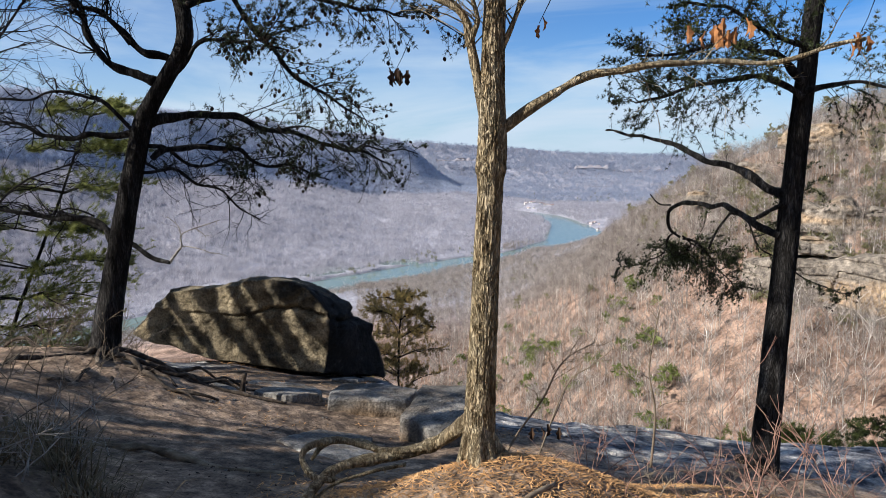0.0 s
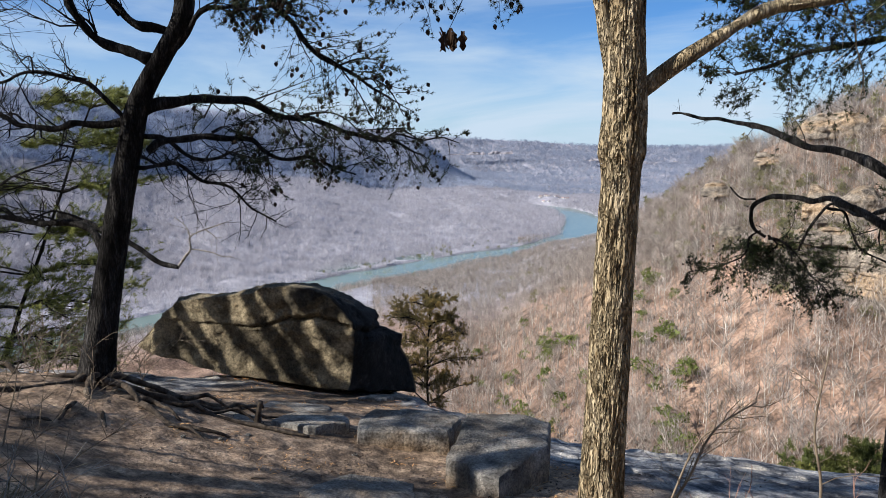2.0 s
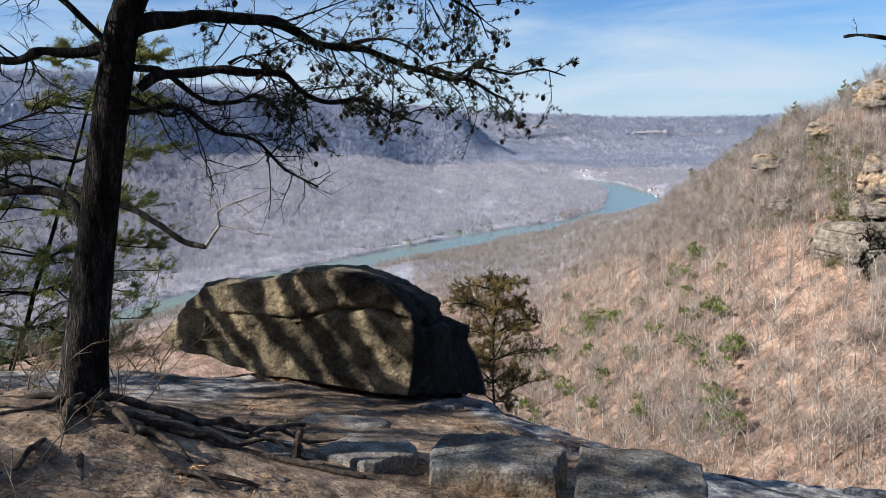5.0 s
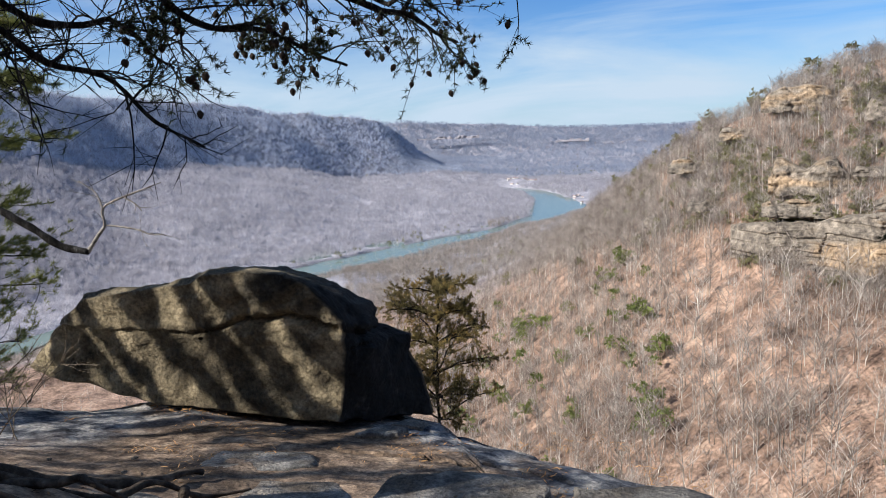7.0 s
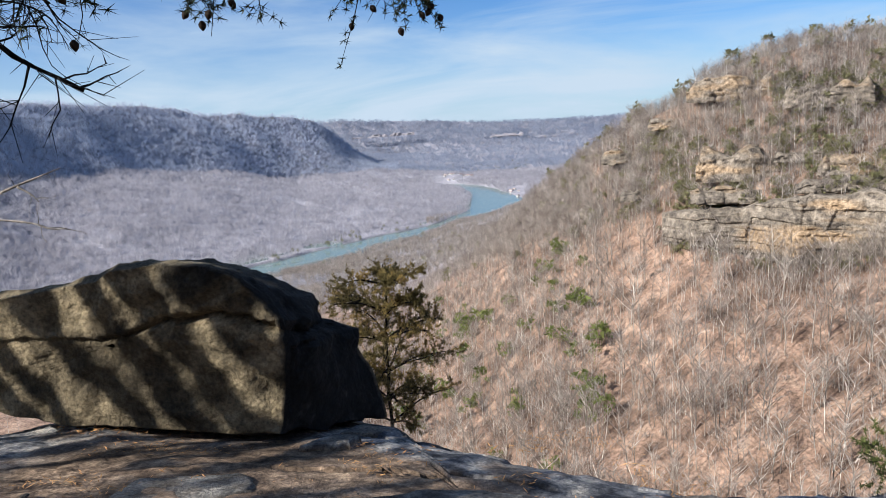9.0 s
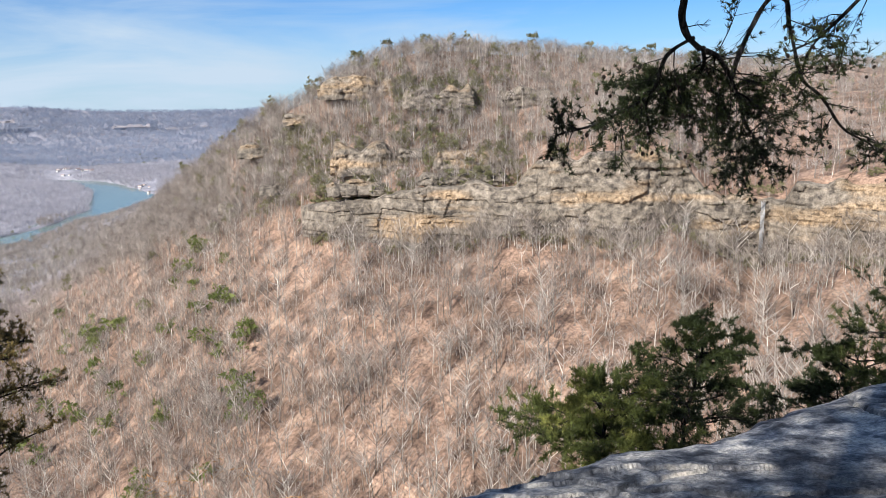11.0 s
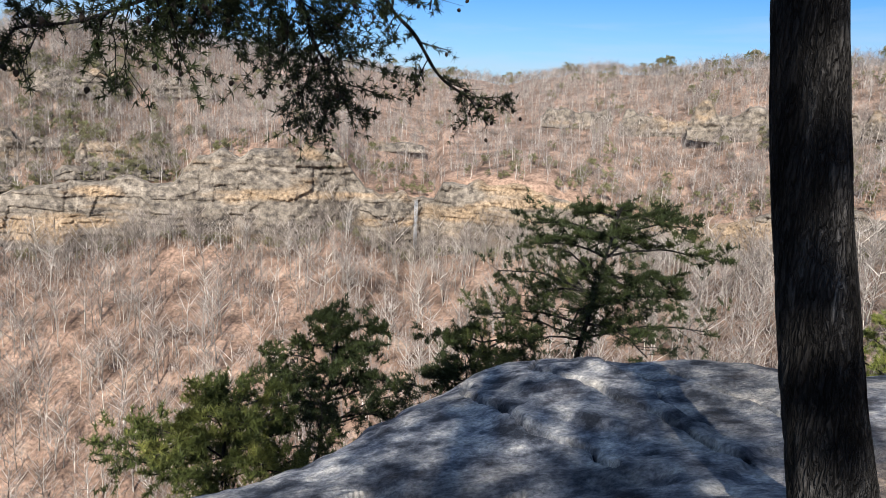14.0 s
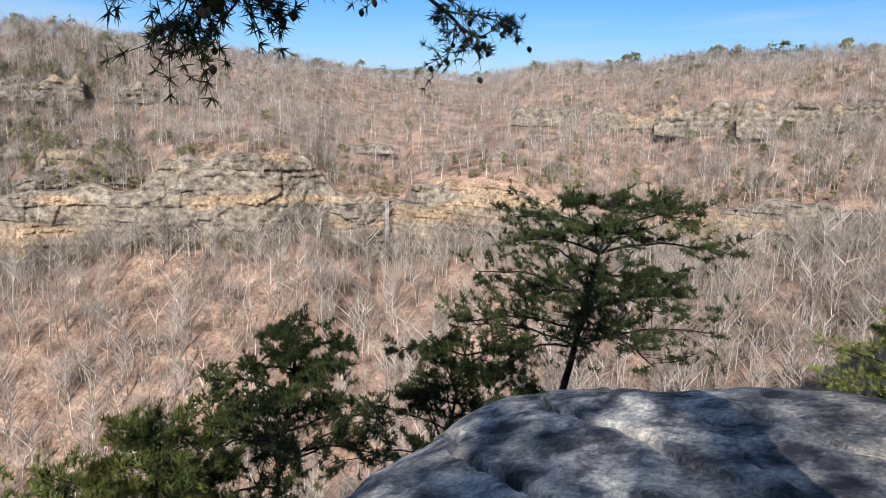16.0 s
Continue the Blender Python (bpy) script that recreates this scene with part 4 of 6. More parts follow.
def sketch_tree(seed, sprigs=26, width=0.34, thick=0.0065, low=0.28):
    """A leafless tree some hundred metres off, of unit height: a thin stem and a crown of rising twigs."""
    r = np.random.default_rng(seed)
    V, F, pale = [], [], []
    top = np.array([r.normal() * 0.05, r.normal() * 0.05, 0.9])
    for k in range(3):
        w = 2.094 * k
        V.append(np.array([math.cos(w), math.sin(w), 0]) * 0.013)
    V.append(top)
    pale += [1.0] * 4
    F += [(0, 1, 3), (1, 2, 3), (2, 0, 3)]
    for i in range(sprigs):
        h = low + (0.83 - low) * (i + r.random()) / sprigs
        w = 2.4 * i + r.random()
        ln = width * (1.15 - 0.8 * h) * (0.7 + 0.7 * r.random())
        p = top * h / 0.9 + np.array([math.cos(w), math.sin(w), 0.6]) * ln * 0.35 * (i % 2)
        e = p + np.array([math.cos(w + r.normal() * 0.5), math.sin(w + r.normal() * 0.5), 0.7 + 0.6 * r.random()]) * ln
        n = np.cross(e - p, r.normal(size=3))
        n *= thick / (np.linalg.norm(n) + 1e-9)
        o = len(V)
        V += [p - n, p + n, e]
        pale += [0.45, 0.45, 0.2]
        F.append((o, o + 1, o + 2))
    return np.array(V), np.array(F), np.array(pale)


def leafy(seed, shape="round", leaves=130, size=0.07):
    """A far evergreen crown of small leaf triangles on a stem, of unit height."""
    r = np.random.default_rng(seed)
    V, F = [], []
    n3 = np.array([[0.012, 0, 0], [-0.006, 0.01, 0], [-0.006, -0.01, 0]])
    o = 0
    V.extend(list(n3) + [np.array([0, 0, 0.8])])
    F.extend([(0, 1, 3), (1, 2, 3), (2, 0, 3)])
    clumps = []
    for i in range(9):
        h = 0.35 + 0.6 * r.random()
        lim = 0.26 * (1.15 - h) / 0.6 + 0.06 if shape == "cone" else 0.27 * math.sin(min(1, (h - 0.25) * 1.33) * math.pi) + 0.05
        w = 6.283 * r.random()
        clumps.append((np.array([math.cos(w) * lim * 0.75, math.sin(w) * lim * 0.75, h]), 0.13))
    for i in range(leaves):
        c, s = clumps[i % 9]
        u = r.normal(size=3)
        p = c + u / np.linalg.norm(u) * s * r.random() ** 0.4 * np.array([1, 1, 0.6])
        a, b = r.normal(size=3) * size, r.normal(size=3) * size
        o = len(V)
        V.extend([p, p + a, p + b])
        F.append((o, o + 1, o + 2))
    return np.array(V), np.array(F)


def wood(name, templates, places, heights, material, label, sink=0.3, bright=1.0):
    """Many copies of templates joined into one mesh."""
    VV, FF, o, tint = [], [], 0, []
    r = np.random.default_rng(len(places))
    for (x, y, z), h in zip(places, heights):
        V, F, *pale = templates[r.integers(len(templates))]
        tint.append(pale[0] * bright * (0.12 + 0.88 * r.random() ** 2.0) if pale else np.full(len(V), 0.25 * r.random()))
        w = 6.283 * r.random()
        c, s = math.cos(w) * h, math.sin(w) * h
        wide = 0.85 + 0.4 * r.random()
        P = np.empty_like(V)
        P[:, 0] = x + (V[:, 0] * c - V[:, 1] * s) * wide
        P[:, 1] = y + (V[:, 0] * s + V[:, 1] * c) * wide
        P[:, 2] = z - sink + V[:, 2] * h
        VV.append(P)
        FF.append(F + o)
        o += len(V)
    ob = tri_mesh(name, np.concatenate(VV), np.concatenate(FF), material, ("pale", np.concatenate(tint)))
    return tagged(ob, label, "woods", kind="stuff")


def scatter(n, a0, a1, k0, k1, seed, keep=None, lo=0.0, hi=1.0, power=1.0, within=1e9):
    """Random places on the land between two of its knots."""
    r = np.random.default_rng(seed)
    az = a0 + (a1 - a0) * r.random(n)
    R, Z = profile(az)
    rad = np.sqrt(R[k0] ** 2 + (R[k1] ** 2 - R[k0] ** 2) * (lo + (hi - lo) * r.random(n) ** power))
    z, river = land(az, rad)
    ok = (river > -7) & (river < within)
    if keep is not None:
        ok &= keep(az, rad, r)
    x, y = CX + rad * np.sin(np.radians(az)), CY + rad * np.cos(np.radians(az))
    return np.stack([x, y, z], -1)[ok]


BARE = [bare_tree(s, limbs=14, twigs=7, bole=0.34) for s in range(8)]
LIGHT = [bare_tree(80 + s, limbs=11, twigs=5, spread=0.36, bole=0.34) for s in range(6)]
VASE = [bare_tree(140 + s, limbs=15, twigs=7, spread=0.42, climb=1.15, stout=1.15, bole=0.32) for s in range(9)]
SLIM = [bare_tree(110 + s, limbs=10, twigs=5, spread=0.30, climb=1.2, bole=0.42) for s in range(9)]
CROWN = [sketch_tree(200 + s, 13, 0.50, 0.022, 0.2) for s in range(16)]
FARCROWN = [sketch_tree(240 + s, 9, 0.62, 0.038, 0.15) for s in range(12)]
POLE = [sketch_tree(270 + s, 24, 0.27, 0.0055, 0.3) for s in range(14)]
SKETCH = [sketch_tree(s) for s in range(14)]
BRUSH = [tuft_tree(60 + s, 13, 0.6, 0.028) for s in range(10)]
ROUND = [leafy(s) for s in range(5)]
CONEY = [leafy(20 + s, "cone", 150) for s in range(4)]
WR = np.random.default_rng(11)


def village(az, rad, r):
    """False on the open ground of the two hamlets by the river."""
    return ~((az > 2.9) & (az < 6.1) & (rad > 2610) & (rad < 2790)) & ~((az > 8.7) & (az < 10.1) & (rad > 1990) & (rad < 2270))


def clearing(az, rad, r):
    return value_noise(az * 0.7, rad / 40, 70) + 1.05 > 0.95 * r.random(len(az))


P = scatter(1350, -4, 97, 2, 3, 1, clearing)
wood("hardwood_trees", VASE, P, 14 + 10 * WR.random(len(P)), HILLTREE, "tall pale-limbed bare hardwoods on the leaf-covered slope")
P = scatter(950, -4, 97, 2, 3, 41, clearing)
wood("hardwood_trees", SLIM, P, 10 + 9 * WR.random(len(P)), HILLTREE, "slender bare hardwoods on the leaf-covered slope")
P = scatter(5200, 14, 97, 4, 5, 2)
wood("hardwood_trees", POLE, P, 10 + 8 * WR.random(len(P)), HILLTREE, "bare hardwoods above the cliffs", bright=1.0)
P = scatter(2300, -6, 20, 3, 5, 3)
wood("hardwood_trees", POLE, P, 11 + 8 * WR.random(len(P)), HILLTREE, "bare hardwoods on the lower slope towards the river")
P = scatter(2200, 18, 97, 5, 6, 4)
wood("hardwood_trees", POLE, P, 9 + 5 * WR.random(len(P)), HILLTREE, "bare hardwoods along the skyline of the hill", bright=0.5)
P = scatter(420, 0, 90, 1, 2, 5, lo=0.35)
wood("hardwood_trees", BARE, P, 9 + 11 * WR.random(len(P)), HILLTREE, "bare hardwoods in the gorge bottom")
P = scatter(500, -46, -4, 2, 5, 6)
wood("hardwood_trees", LIGHT, P, 12 + 7 * WR.random(len(P)), HILLTREE, "bare hardwoods below the overlook")
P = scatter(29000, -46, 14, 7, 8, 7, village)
wood("valley_woods", CROWN, P, 10 + 6 * WR.random(len(P)), HAZYFARWOOD, "pale leafless woods on the flood plain", 2, 2.2)
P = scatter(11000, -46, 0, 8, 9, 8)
wood("ridge_woods", FARCROWN, P, 11 + 6 * WR.random(len(P)), HAZYRIDGE, "leafless woods on the long ridge", 2, 2.2)
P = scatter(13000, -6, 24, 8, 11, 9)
wood("plateau_woods", FARCROWN, P, 13 + 7 * WR.random(len(P)), HAZYRIDGEWOOD, "leafless woods on the distant plateau slope", 2, 2.2)
P = scatter(5200, -10, 15, 3, 5, 10, lo=0.1)
wood("lower_woods", SKETCH, P, 8 + 6 * WR.random(len(P)), HILLTREE, "brown leafless woods between the gorge and the river", 0.6, 0.8)
P = scatter(2400, -46, 9, 5, 6, 11)
wood("lower_woods", SKETCH, P, 9 + 6 * WR.random(len(P)), HILLTREE, "leafless woods along the near river bank", 0.6, 0.8)
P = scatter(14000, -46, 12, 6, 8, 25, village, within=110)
wood("bank_woods", CROWN, P, 11 + 6 * WR.random(len(P)), HAZYFARWOOD, "leafless trees lining the river bank", 1.5, 2.2)
P = scatter(7000, -46, 12, 4, 6, 26, within=150)
wood("bank_woods", SKETCH, P, 8 + 6 * WR.random(len(P)), HILLTREE, "brown leafless trees along the near river bank", 0.6, 0.8)
P = scatter(900, -12, 16, 2, 3, 27)
wood("hardwood_trees", LIGHT, P, 11 + 8 * WR.random(len(P)), HILLTREE, "bare hardwoods at the mouth of the side gorge")
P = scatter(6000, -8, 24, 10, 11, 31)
wood("plateau_woods", FARCROWN, P, 14 + 8 * WR.random(len(P)), HAZYRIDGEWOOD, "leafless woods below the distant rim", 2, 2.2)
P = scatter(4500, 2, 14, 6, 7, 33, village)
wood("bank_woods", SKETCH, P, 9 + 6 * WR.random(len(P)), HILLTREE, "brown leafless woods behind the lower slope", 0.6, 0.8)
P = scatter(200, 21, 97, 2, 3, 29, lo=0.75)
wood("hardwood_trees", BARE, P, 10 + 8 * WR.random(len(P)), HILLTREE, "pale bare hardwoods at the foot of the cliff")
P = scatter(3200, 14, 97, 4, 5, 42)
wood("hardwood_trees", SKETCH, P, 7 + 7 * WR.random(len(P)), HILLTREE, "dense grey hardwoods above the cliffs", bright=0.7)
P = scatter(2200, 18, 97, 5, 6, 43)
wood("hardwood_trees", SKETCH, P, 7 + 6 * WR.random(len(P)), HILLTREE, "grey hardwoods crowding the skyline", bright=0.5)
P = scatter(1000, 4, 97, 2, 3, 44, clearing)
wood("hardwood_trees", SKETCH, P, 9 + 8 * WR.random(len(P)), HILLTREE, "grey young hardwoods on the leaf-covered slope")
P = scatter(2500, 16, 97, 4, 5, 34)
wood("brush", BRUSH, P, 2 + 3 * WR.random(len(P)), HILLTREE, "leafless brush covering the slope above the cliffs", 0.4)
P = scatter(1800, 8, 97, 2, 3, 35, clearing)
wood("brush", BRUSH, P, 1.5 + 2.5 * WR.random(len(P)), HILLTREE, "leafless brush covering the slope below the cliffs", 0.4)
P = scatter(900, -10, 15, 2, 3, 36)
wood("lower_woods", SKETCH, P, 10 + 7 * WR.random(len(P)), HILLTREE, "grey leafless crowns at the mouth of the side gorge", 1)
P = scatter(2500, -8, 13, 4, 5, 37)
wood("lower_woods", SKETCH, P, 9 + 5 * WR.random(len(P)), HILLTREE, "grey leafless crowns above the river bank", 1)
# evergreens
P = scatter(560, 19, 38, 3, 5, 19, lambda az, rad, r: value_noise(az * 0.9, rad / 35, 75) > -0.15, lo=0.0, hi=0.7)
wood("evergreens", ROUND, P, 5 + 6 * WR.random(len(P)), HILLPINE, "olive-green cedars clustered on the rocky point")
P = scatter(520, 13, 97, 4, 5, 12, lambda az, rad, r: value_noise(az * 0.5, rad / 60, 72) > -0.1)
wood("evergreens", ROUND, P, 5.5 + 6 * WR.random(len(P)), HILLPINE, "dark pines and cedars among the cliffs")
P = scatter(80, 12, 97, 5, 6, 13, lo=0, hi=0.3)
wood("evergreens", CONEY + ROUND, P, 11 + 6 * WR.random(len(P)), HILLPINE, "pines on the skyline")
P = scatter(190, 21, 97, 2, 3, 17, lo=0.89, hi=0.935)
wood("evergreens", ROUND, P, 3 + 4 * WR.random(len(P)), HILLPINE, "small cedars growing against the cliff")
P = scatter(420, 20, 97, 2, 3, 18, lo=0.86, hi=0.93)
wood("hardwood_trees", SLIM, P, 8 + 8 * WR.random(len(P)), HILLTREE, "bare trees standing before the cliff face")
P = scatter(260, 21, 90, 4, 5, 45, lo=0, hi=0.07)
wood("evergreens", ROUND, P, 3 + 4 * WR.random(len(P)), HILLPINE, "olive cedars along the cliff's brink")
P = scatter(110, -14, 6, 5, 7, 46, within=70)
wood("evergreens", ROUND, P, 8 + 5 * WR.random(len(P)), HILLPINE, "rounded dark pines on the near river bank")
P = scatter(70, 0, 20, 3, 5, 14)
wood("evergreens", ROUND + CONEY, P, 7 + 6 * WR.random(len(P)), HILLPINE, "scattered pines on the lower slope")
P = scatter(60, -2, 16, 2, 3, 15, lo=0.05, hi=0.9)
wood("evergreens", CONEY + ROUND, P, 9 + 7 * WR.random(len(P)), YOUNGPINE, "young green pines below the overlook")
P = scatter(160, -12, 20, 8, 9, 16)
wood("evergreens", ROUND, P, 9 + 5 * WR.random(len(P)), HILLPINE, "distant dark evergreens by the far river bank")


# ---- near trees ----
def soft(pts, n=6):
    """A smooth line through points."""
    P = [Vector(p) for p in pts]
    out = []
    for i in range(len(P) - 1):
        p0, p1, p2, p3 = P[max(i - 1, 0)], P[i], P[i + 1], P[min(i + 2, len(P) - 1)]
        for k in range(n):
            t = k / n
            out.append(0.5 * ((2 * p1) + (p2 - p0) * t + (2 * p0 - 5 * p1 + 4 * p2 - p3) * t * t + (3 * p1 - p0 - 3 * p2 + p3) * t ** 3))
    return out + [P[-1]]


def wobble(line, amp, seed):
    return [p + Vector((noise.noise(p * 3 + Vector((seed, 0, 0))), noise.noise(p * 3 + Vector((0, seed, 9))), noise.noise(p * 3 + Vector((5, 0, seed))))) * amp for p in line]


def limb(geo, pts, r0, r1, sides=8, seed=0, amp=0.02, n=5, rough=0.0):
    """A tapering, slightly crooked limb; returns its line."""
    line = wobble(soft(pts, n), amp, seed)
    m = len(line) - 1
    radii = [(r0 + (r1 - r0) * (i / m) ** 0.8) * (1 + rough * noise.noise(line[i] * 9)) for i in range(m + 1)]
    geo.tube(line, radii, sides)
    return line


def sprays(rand, geo, line, count, length, radius, droop=0.0, start=0.25, fan=0.9, twigs=3, up=0.15, flat=1.0):
    """Side branches with twigs along a line. Returns the tips and twig lines."""
    tips, m = [], len(line) - 1
    for i in range(count):
        f = start + (1 - start) * (i + rand.random()) / count
        k = min(int(f * m), m - 1)
        p = line[k].lerp(line[k + 1], f * m - k)
        way = (line[k + 1] - line[k]).normalized()
        side = way.cross(Vector((rand.gauss(0, 1), rand.gauss(0, 1), rand.gauss(0, 1)))).normalized()
        side = Vector((side.x, side.y, side.z * flat)).normalized()
        d = (way * (1 - 0.4 * fan) + side * fan + Vector((0, 0, up))).normalized()
        ln = length * (0.5 + 0.8 * rand.random()) * (1.1 - 0.5 * f)
        pts, q = [p], p.copy()
        for s in range(4):
            d = (d + Vector((rand.gauss(0, 0.22), rand.gauss(0, 0.22), rand.gauss(0, 0.18) - droop))).normalized()
            q = q + d * ln / 4
            pts.append(q.copy())
        rr = radius * (0.6 + 0.5 * rand.random())
        geo.tube(pts, [rr, rr * 0.85, rr * 0.65, rr * 0.5, rr * 0.3], 4, False)
        tips.append((pts[-1], d))
        for j in range(twigs):
            s = rand.randint(1, 3)
            b = pts[s].lerp(pts[s + 1], rand.random())
            d2 = (d + Vector((rand.gauss(0, 0.7), rand.gauss(0, 0.7), rand.gauss(0, 0.5 * flat) - droop * 0.6))).normalized()
            e = b + d2 * ln * (0.25 + 0.3 * rand.random())
            mid = b.lerp(e, 0.5) + Vector((rand.gauss(0, 1), rand.gauss(0, 1), rand.gauss(0, 1))) * ln * 0.04
            geo.tube([b, e], [rr * 0.45, rr * 0.2], 3, False)
            tips.append((e, d2))
            if rand.random() < 0.5:
                tips.append((mid, d2))
    return tips


def needles(rand, geo, tips, size=0.07, count=16, width=0.0022, keep=1.0, along=2, step=0.045):
    """Bundles of thin needles at twig tips."""
    for p, d in tips:
        if rand.random() > keep:
            continue
        for a in range(along):
            o = p - d * step * a
            for i in range(count):
                u = (d * 0.55 + Vector((rand.gauss(0, 0.6), rand.gauss(0, 0.6), rand.gauss(0, 0.6) + 0.15))).normalized()
                side = u.cross(Vector((rand.random(), rand.random(), rand.random()))).normalized() * width
                e = o + u * size * (0.7 + 0.5 * rand.random())
                geo.tri(o - side, o + side, e)


def cones(rand, geo, tips, keep=0.12, size=0.022):
    for p, d in tips:
        if rand.random() < keep:
            q = p + Vector((rand.gauss(0, 0.02), rand.gauss(0, 0.02), -0.02))
            ax = Vector((rand.gauss(0, 0.4), rand.gauss(0, 0.4), -1)).normalized()
            geo.tube([q - ax * size, q - ax * size * 0.3, q + ax * size * 0.4, q + ax * size * 1.1], [size * 0.3, size * 0.85, size * 0.7, size * 0.15], 6)


def roots(tree, material, base, ways, r0, seed, label=""):
    for i, pts in enumerate(ways):
        geo = Geo()
        line = [Vector((x, y, top_z(x, y) + h - 0.01)) for x, y, h in pts]
        limb(geo, [Vector(base)] + line, r0, r0 * 0.25, 9, seed + i, 0.15, n=9, rough=0.5)
        part("root", geo, material, tree, label)


def furrowed(geo, pts, radii, sides, depth, seed, rows=8, grain=4.2):
    """A trunk whose bark stands in long rough ridges."""
    line = soft(pts, rows)
    rad = np.interp(np.linspace(0, len(pts) - 1, len(line)), np.arange(len(pts)), radii)
    base = len(geo.v)
    for i, p in enumerate(line):
        for k in range(sides):
            w = 2 * math.pi * k / sides
            q = Vector((math.cos(w) * grain, math.sin(w) * grain, p.z * 3.6 + seed))
            n1 = noise.fractal(q, 0.7, 2.1, 4)
            n2 = noise.noise(Vector((math.cos(w) * grain * 0.8, math.sin(w) * grain * 0.8, p.z * 15 + seed)))
            groove = math.exp(-(n1 / 0.10) ** 2) + 0.5 * math.exp(-(n2 / 0.07) ** 2)
            rr = rad[i] * (1 - depth * min(1, groove) + 0.25 * depth * n2 + 0.04 * noise.noise(Vector((math.cos(w), math.sin(w), p.z * 2.5))))
            geo.v.append((p.x + math.cos(w) * rr, p.y + math.sin(w) * rr, p.z))
    for i in range(len(line) - 1):
        for k in range(sides):
            k2 = (k + 1) % sides
            o = base + i * sides
            geo.f.append((o + k, o + k2, o + sides + k2, o + sides + k))


# -- the dark leaning pine beside the boulder
def dark_pine():
    rand = random.Random(5)
    tree = empty("pine_tree", (-3.79, 7.4, 0.55), "dark leaning pine with drooping boughs beside the boulder", "tree")
    g = Geo()
    furrowed(g, [(-3.92, 7.4, 0.2), (-3.84, 7.4, 0.5), (-3.77, 7.4, 0.75), (-3.69, 7.4, 1.12), (-3.52, 7.4, 1.83), (-3.31, 7.4, 2.65), (-3.18, 7.4, 3.07), (-2.91, 7.4, 3.49), (-2.75, 7.4, 3.76), (-2.73, 7.4, 4.03), (-2.8, 7.4, 4.6), (-2.7, 7.4, 6.2), (-2.5, 7.4, 7.6)],
             [0.27, 0.195, 0.155, 0.135, 0.118, 0.105, 0.10, 0.092, 0.086, 0.08, 0.07, 0.05, 0.02], 48, 0.08, 24, 12, 6.0)
    part("trunk", g, BARK, tree)
    limbs = {}
    limbs["far_bough"] = ([(-3.16, 7.42, 2.96), (-2.85, 7.7, 3.06), (-2.6, 8.0, 3.10), (-2.3, 8.3, 2.98), (-1.95, 8.6, 2.85), (-1.6, 8.9, 2.78), (-1.25, 9.15, 2.68), (-0.95, 9.35, 2.55)], 0.055, 0.010, 16, 0.75)
    limbs["low_bough"] = ([(-3.21, 7.42, 2.62), (-2.98, 7.65, 2.72), (-2.6, 7.9, 2.74), (-2.3, 8.1, 2.6), (-2.0, 8.4, 2.5), (-1.6, 8.7, 2.35)], 0.04, 0.008, 13, 0.6)
    limbs["upper_bough"] = ([(-2.74, 7.4, 4.1), (-2.32, 7.6, 4.3), (-2.14, 7.7, 4.0), (-1.87, 7.8, 3.7), (-1.62, 7.9, 3.46), (-1.35, 8.0, 3.24), (-1.1, 8.1, 3.05)], 0.045, 0.008, 15, 0.7)
    limbs["top_bough"] = ([(-2.75, 7.4, 4.5), (-2.1, 7.3, 4.5), (-1.62, 7.3, 4.22), (-1.18, 7.3, 4.1), (-0.78, 7.3, 4.02), (-0.5, 7.3, 4.0)], 0.04, 0.008, 15, 0.6)
    limbs["mid_bough"] = ([(-2.9, 7.45, 3.5), (-2.5, 7.3, 3.75), (-2.1, 7.2, 3.8), (-1.7, 7.1, 3.7)], 0.03, 0.007, 10, 0.5)
    limbs["left_limb"] = ([(-3.03, 7.4, 3.38), (-3.4, 7.35, 3.52), (-3.55, 7.3, 3.8), (-3.73, 7.25, 4.1), (-3.85, 7.2, 4.5), (-4.1, 7.2, 4.9)], 0.05, 0.012, 9, 0.6)
    limbs["long_limb"] = ([(-2.87, 7.4, 3.6), (-3.15, 7.3, 3.74), (-3.39, 7.3, 3.96), (-3.64, 7.2, 4.13), (-4.0, 7.1, 4.32), (-4.6, 7.0, 4.5)], 0.045, 0.01, 10, 0.6)
    limbs["bare_limb"] = ([(-3.32, 7.4, 2.9), (-3.83, 7.45, 2.89), (-4.24, 7.5, 2.85), (-4.71, 7.5, 2.98), (-5.3, 7.5, 3.1)], 0.04, 0.01, 10, 0.55)
    limbs["dead_limb"] = ([(-3.25, 7.4, 2.85), (-3.5, 7.2, 3.2), (-3.75, 7.1, 3.3), (-4.2, 7.0, 3.25), (-4.7, 6.9, 3.05)], 0.025, 0.008, 10, 0.5)
    limbs["under_limb"] = ([(-3.28, 7.42, 2.55), (-2.95, 7.7, 2.45), (-2.6, 8.0, 2.2), (-2.3, 8.2, 1.9)], 0.022, 0.007, 12, 0.6)
    limbs["inner_limb"] = ([(-3.2, 7.42, 2.8), (-2.9, 7.9, 2.6), (-2.75, 8.5, 2.55), (-2.8, 9.1, 2.4)], 0.024, 0.007, 14, 0.6)
    limbs["side_limb"] = ([(-3.3, 7.42, 2.7), (-3.5, 8.0, 2.6), (-3.6, 8.7, 2.5), (-3.8, 9.4, 2.6)], 0.024, 0.007, 14, 0.65)
    limbs["old_limb"] = ([(-3.58, 7.4, 1.75), (-3.9, 7.5, 2.0), (-4.44, 7.6, 2.05), (-4.94, 7.6, 2.07), (-5.6, 7.6, 2.09)], 0.04, 0.012, 8, 0.5)
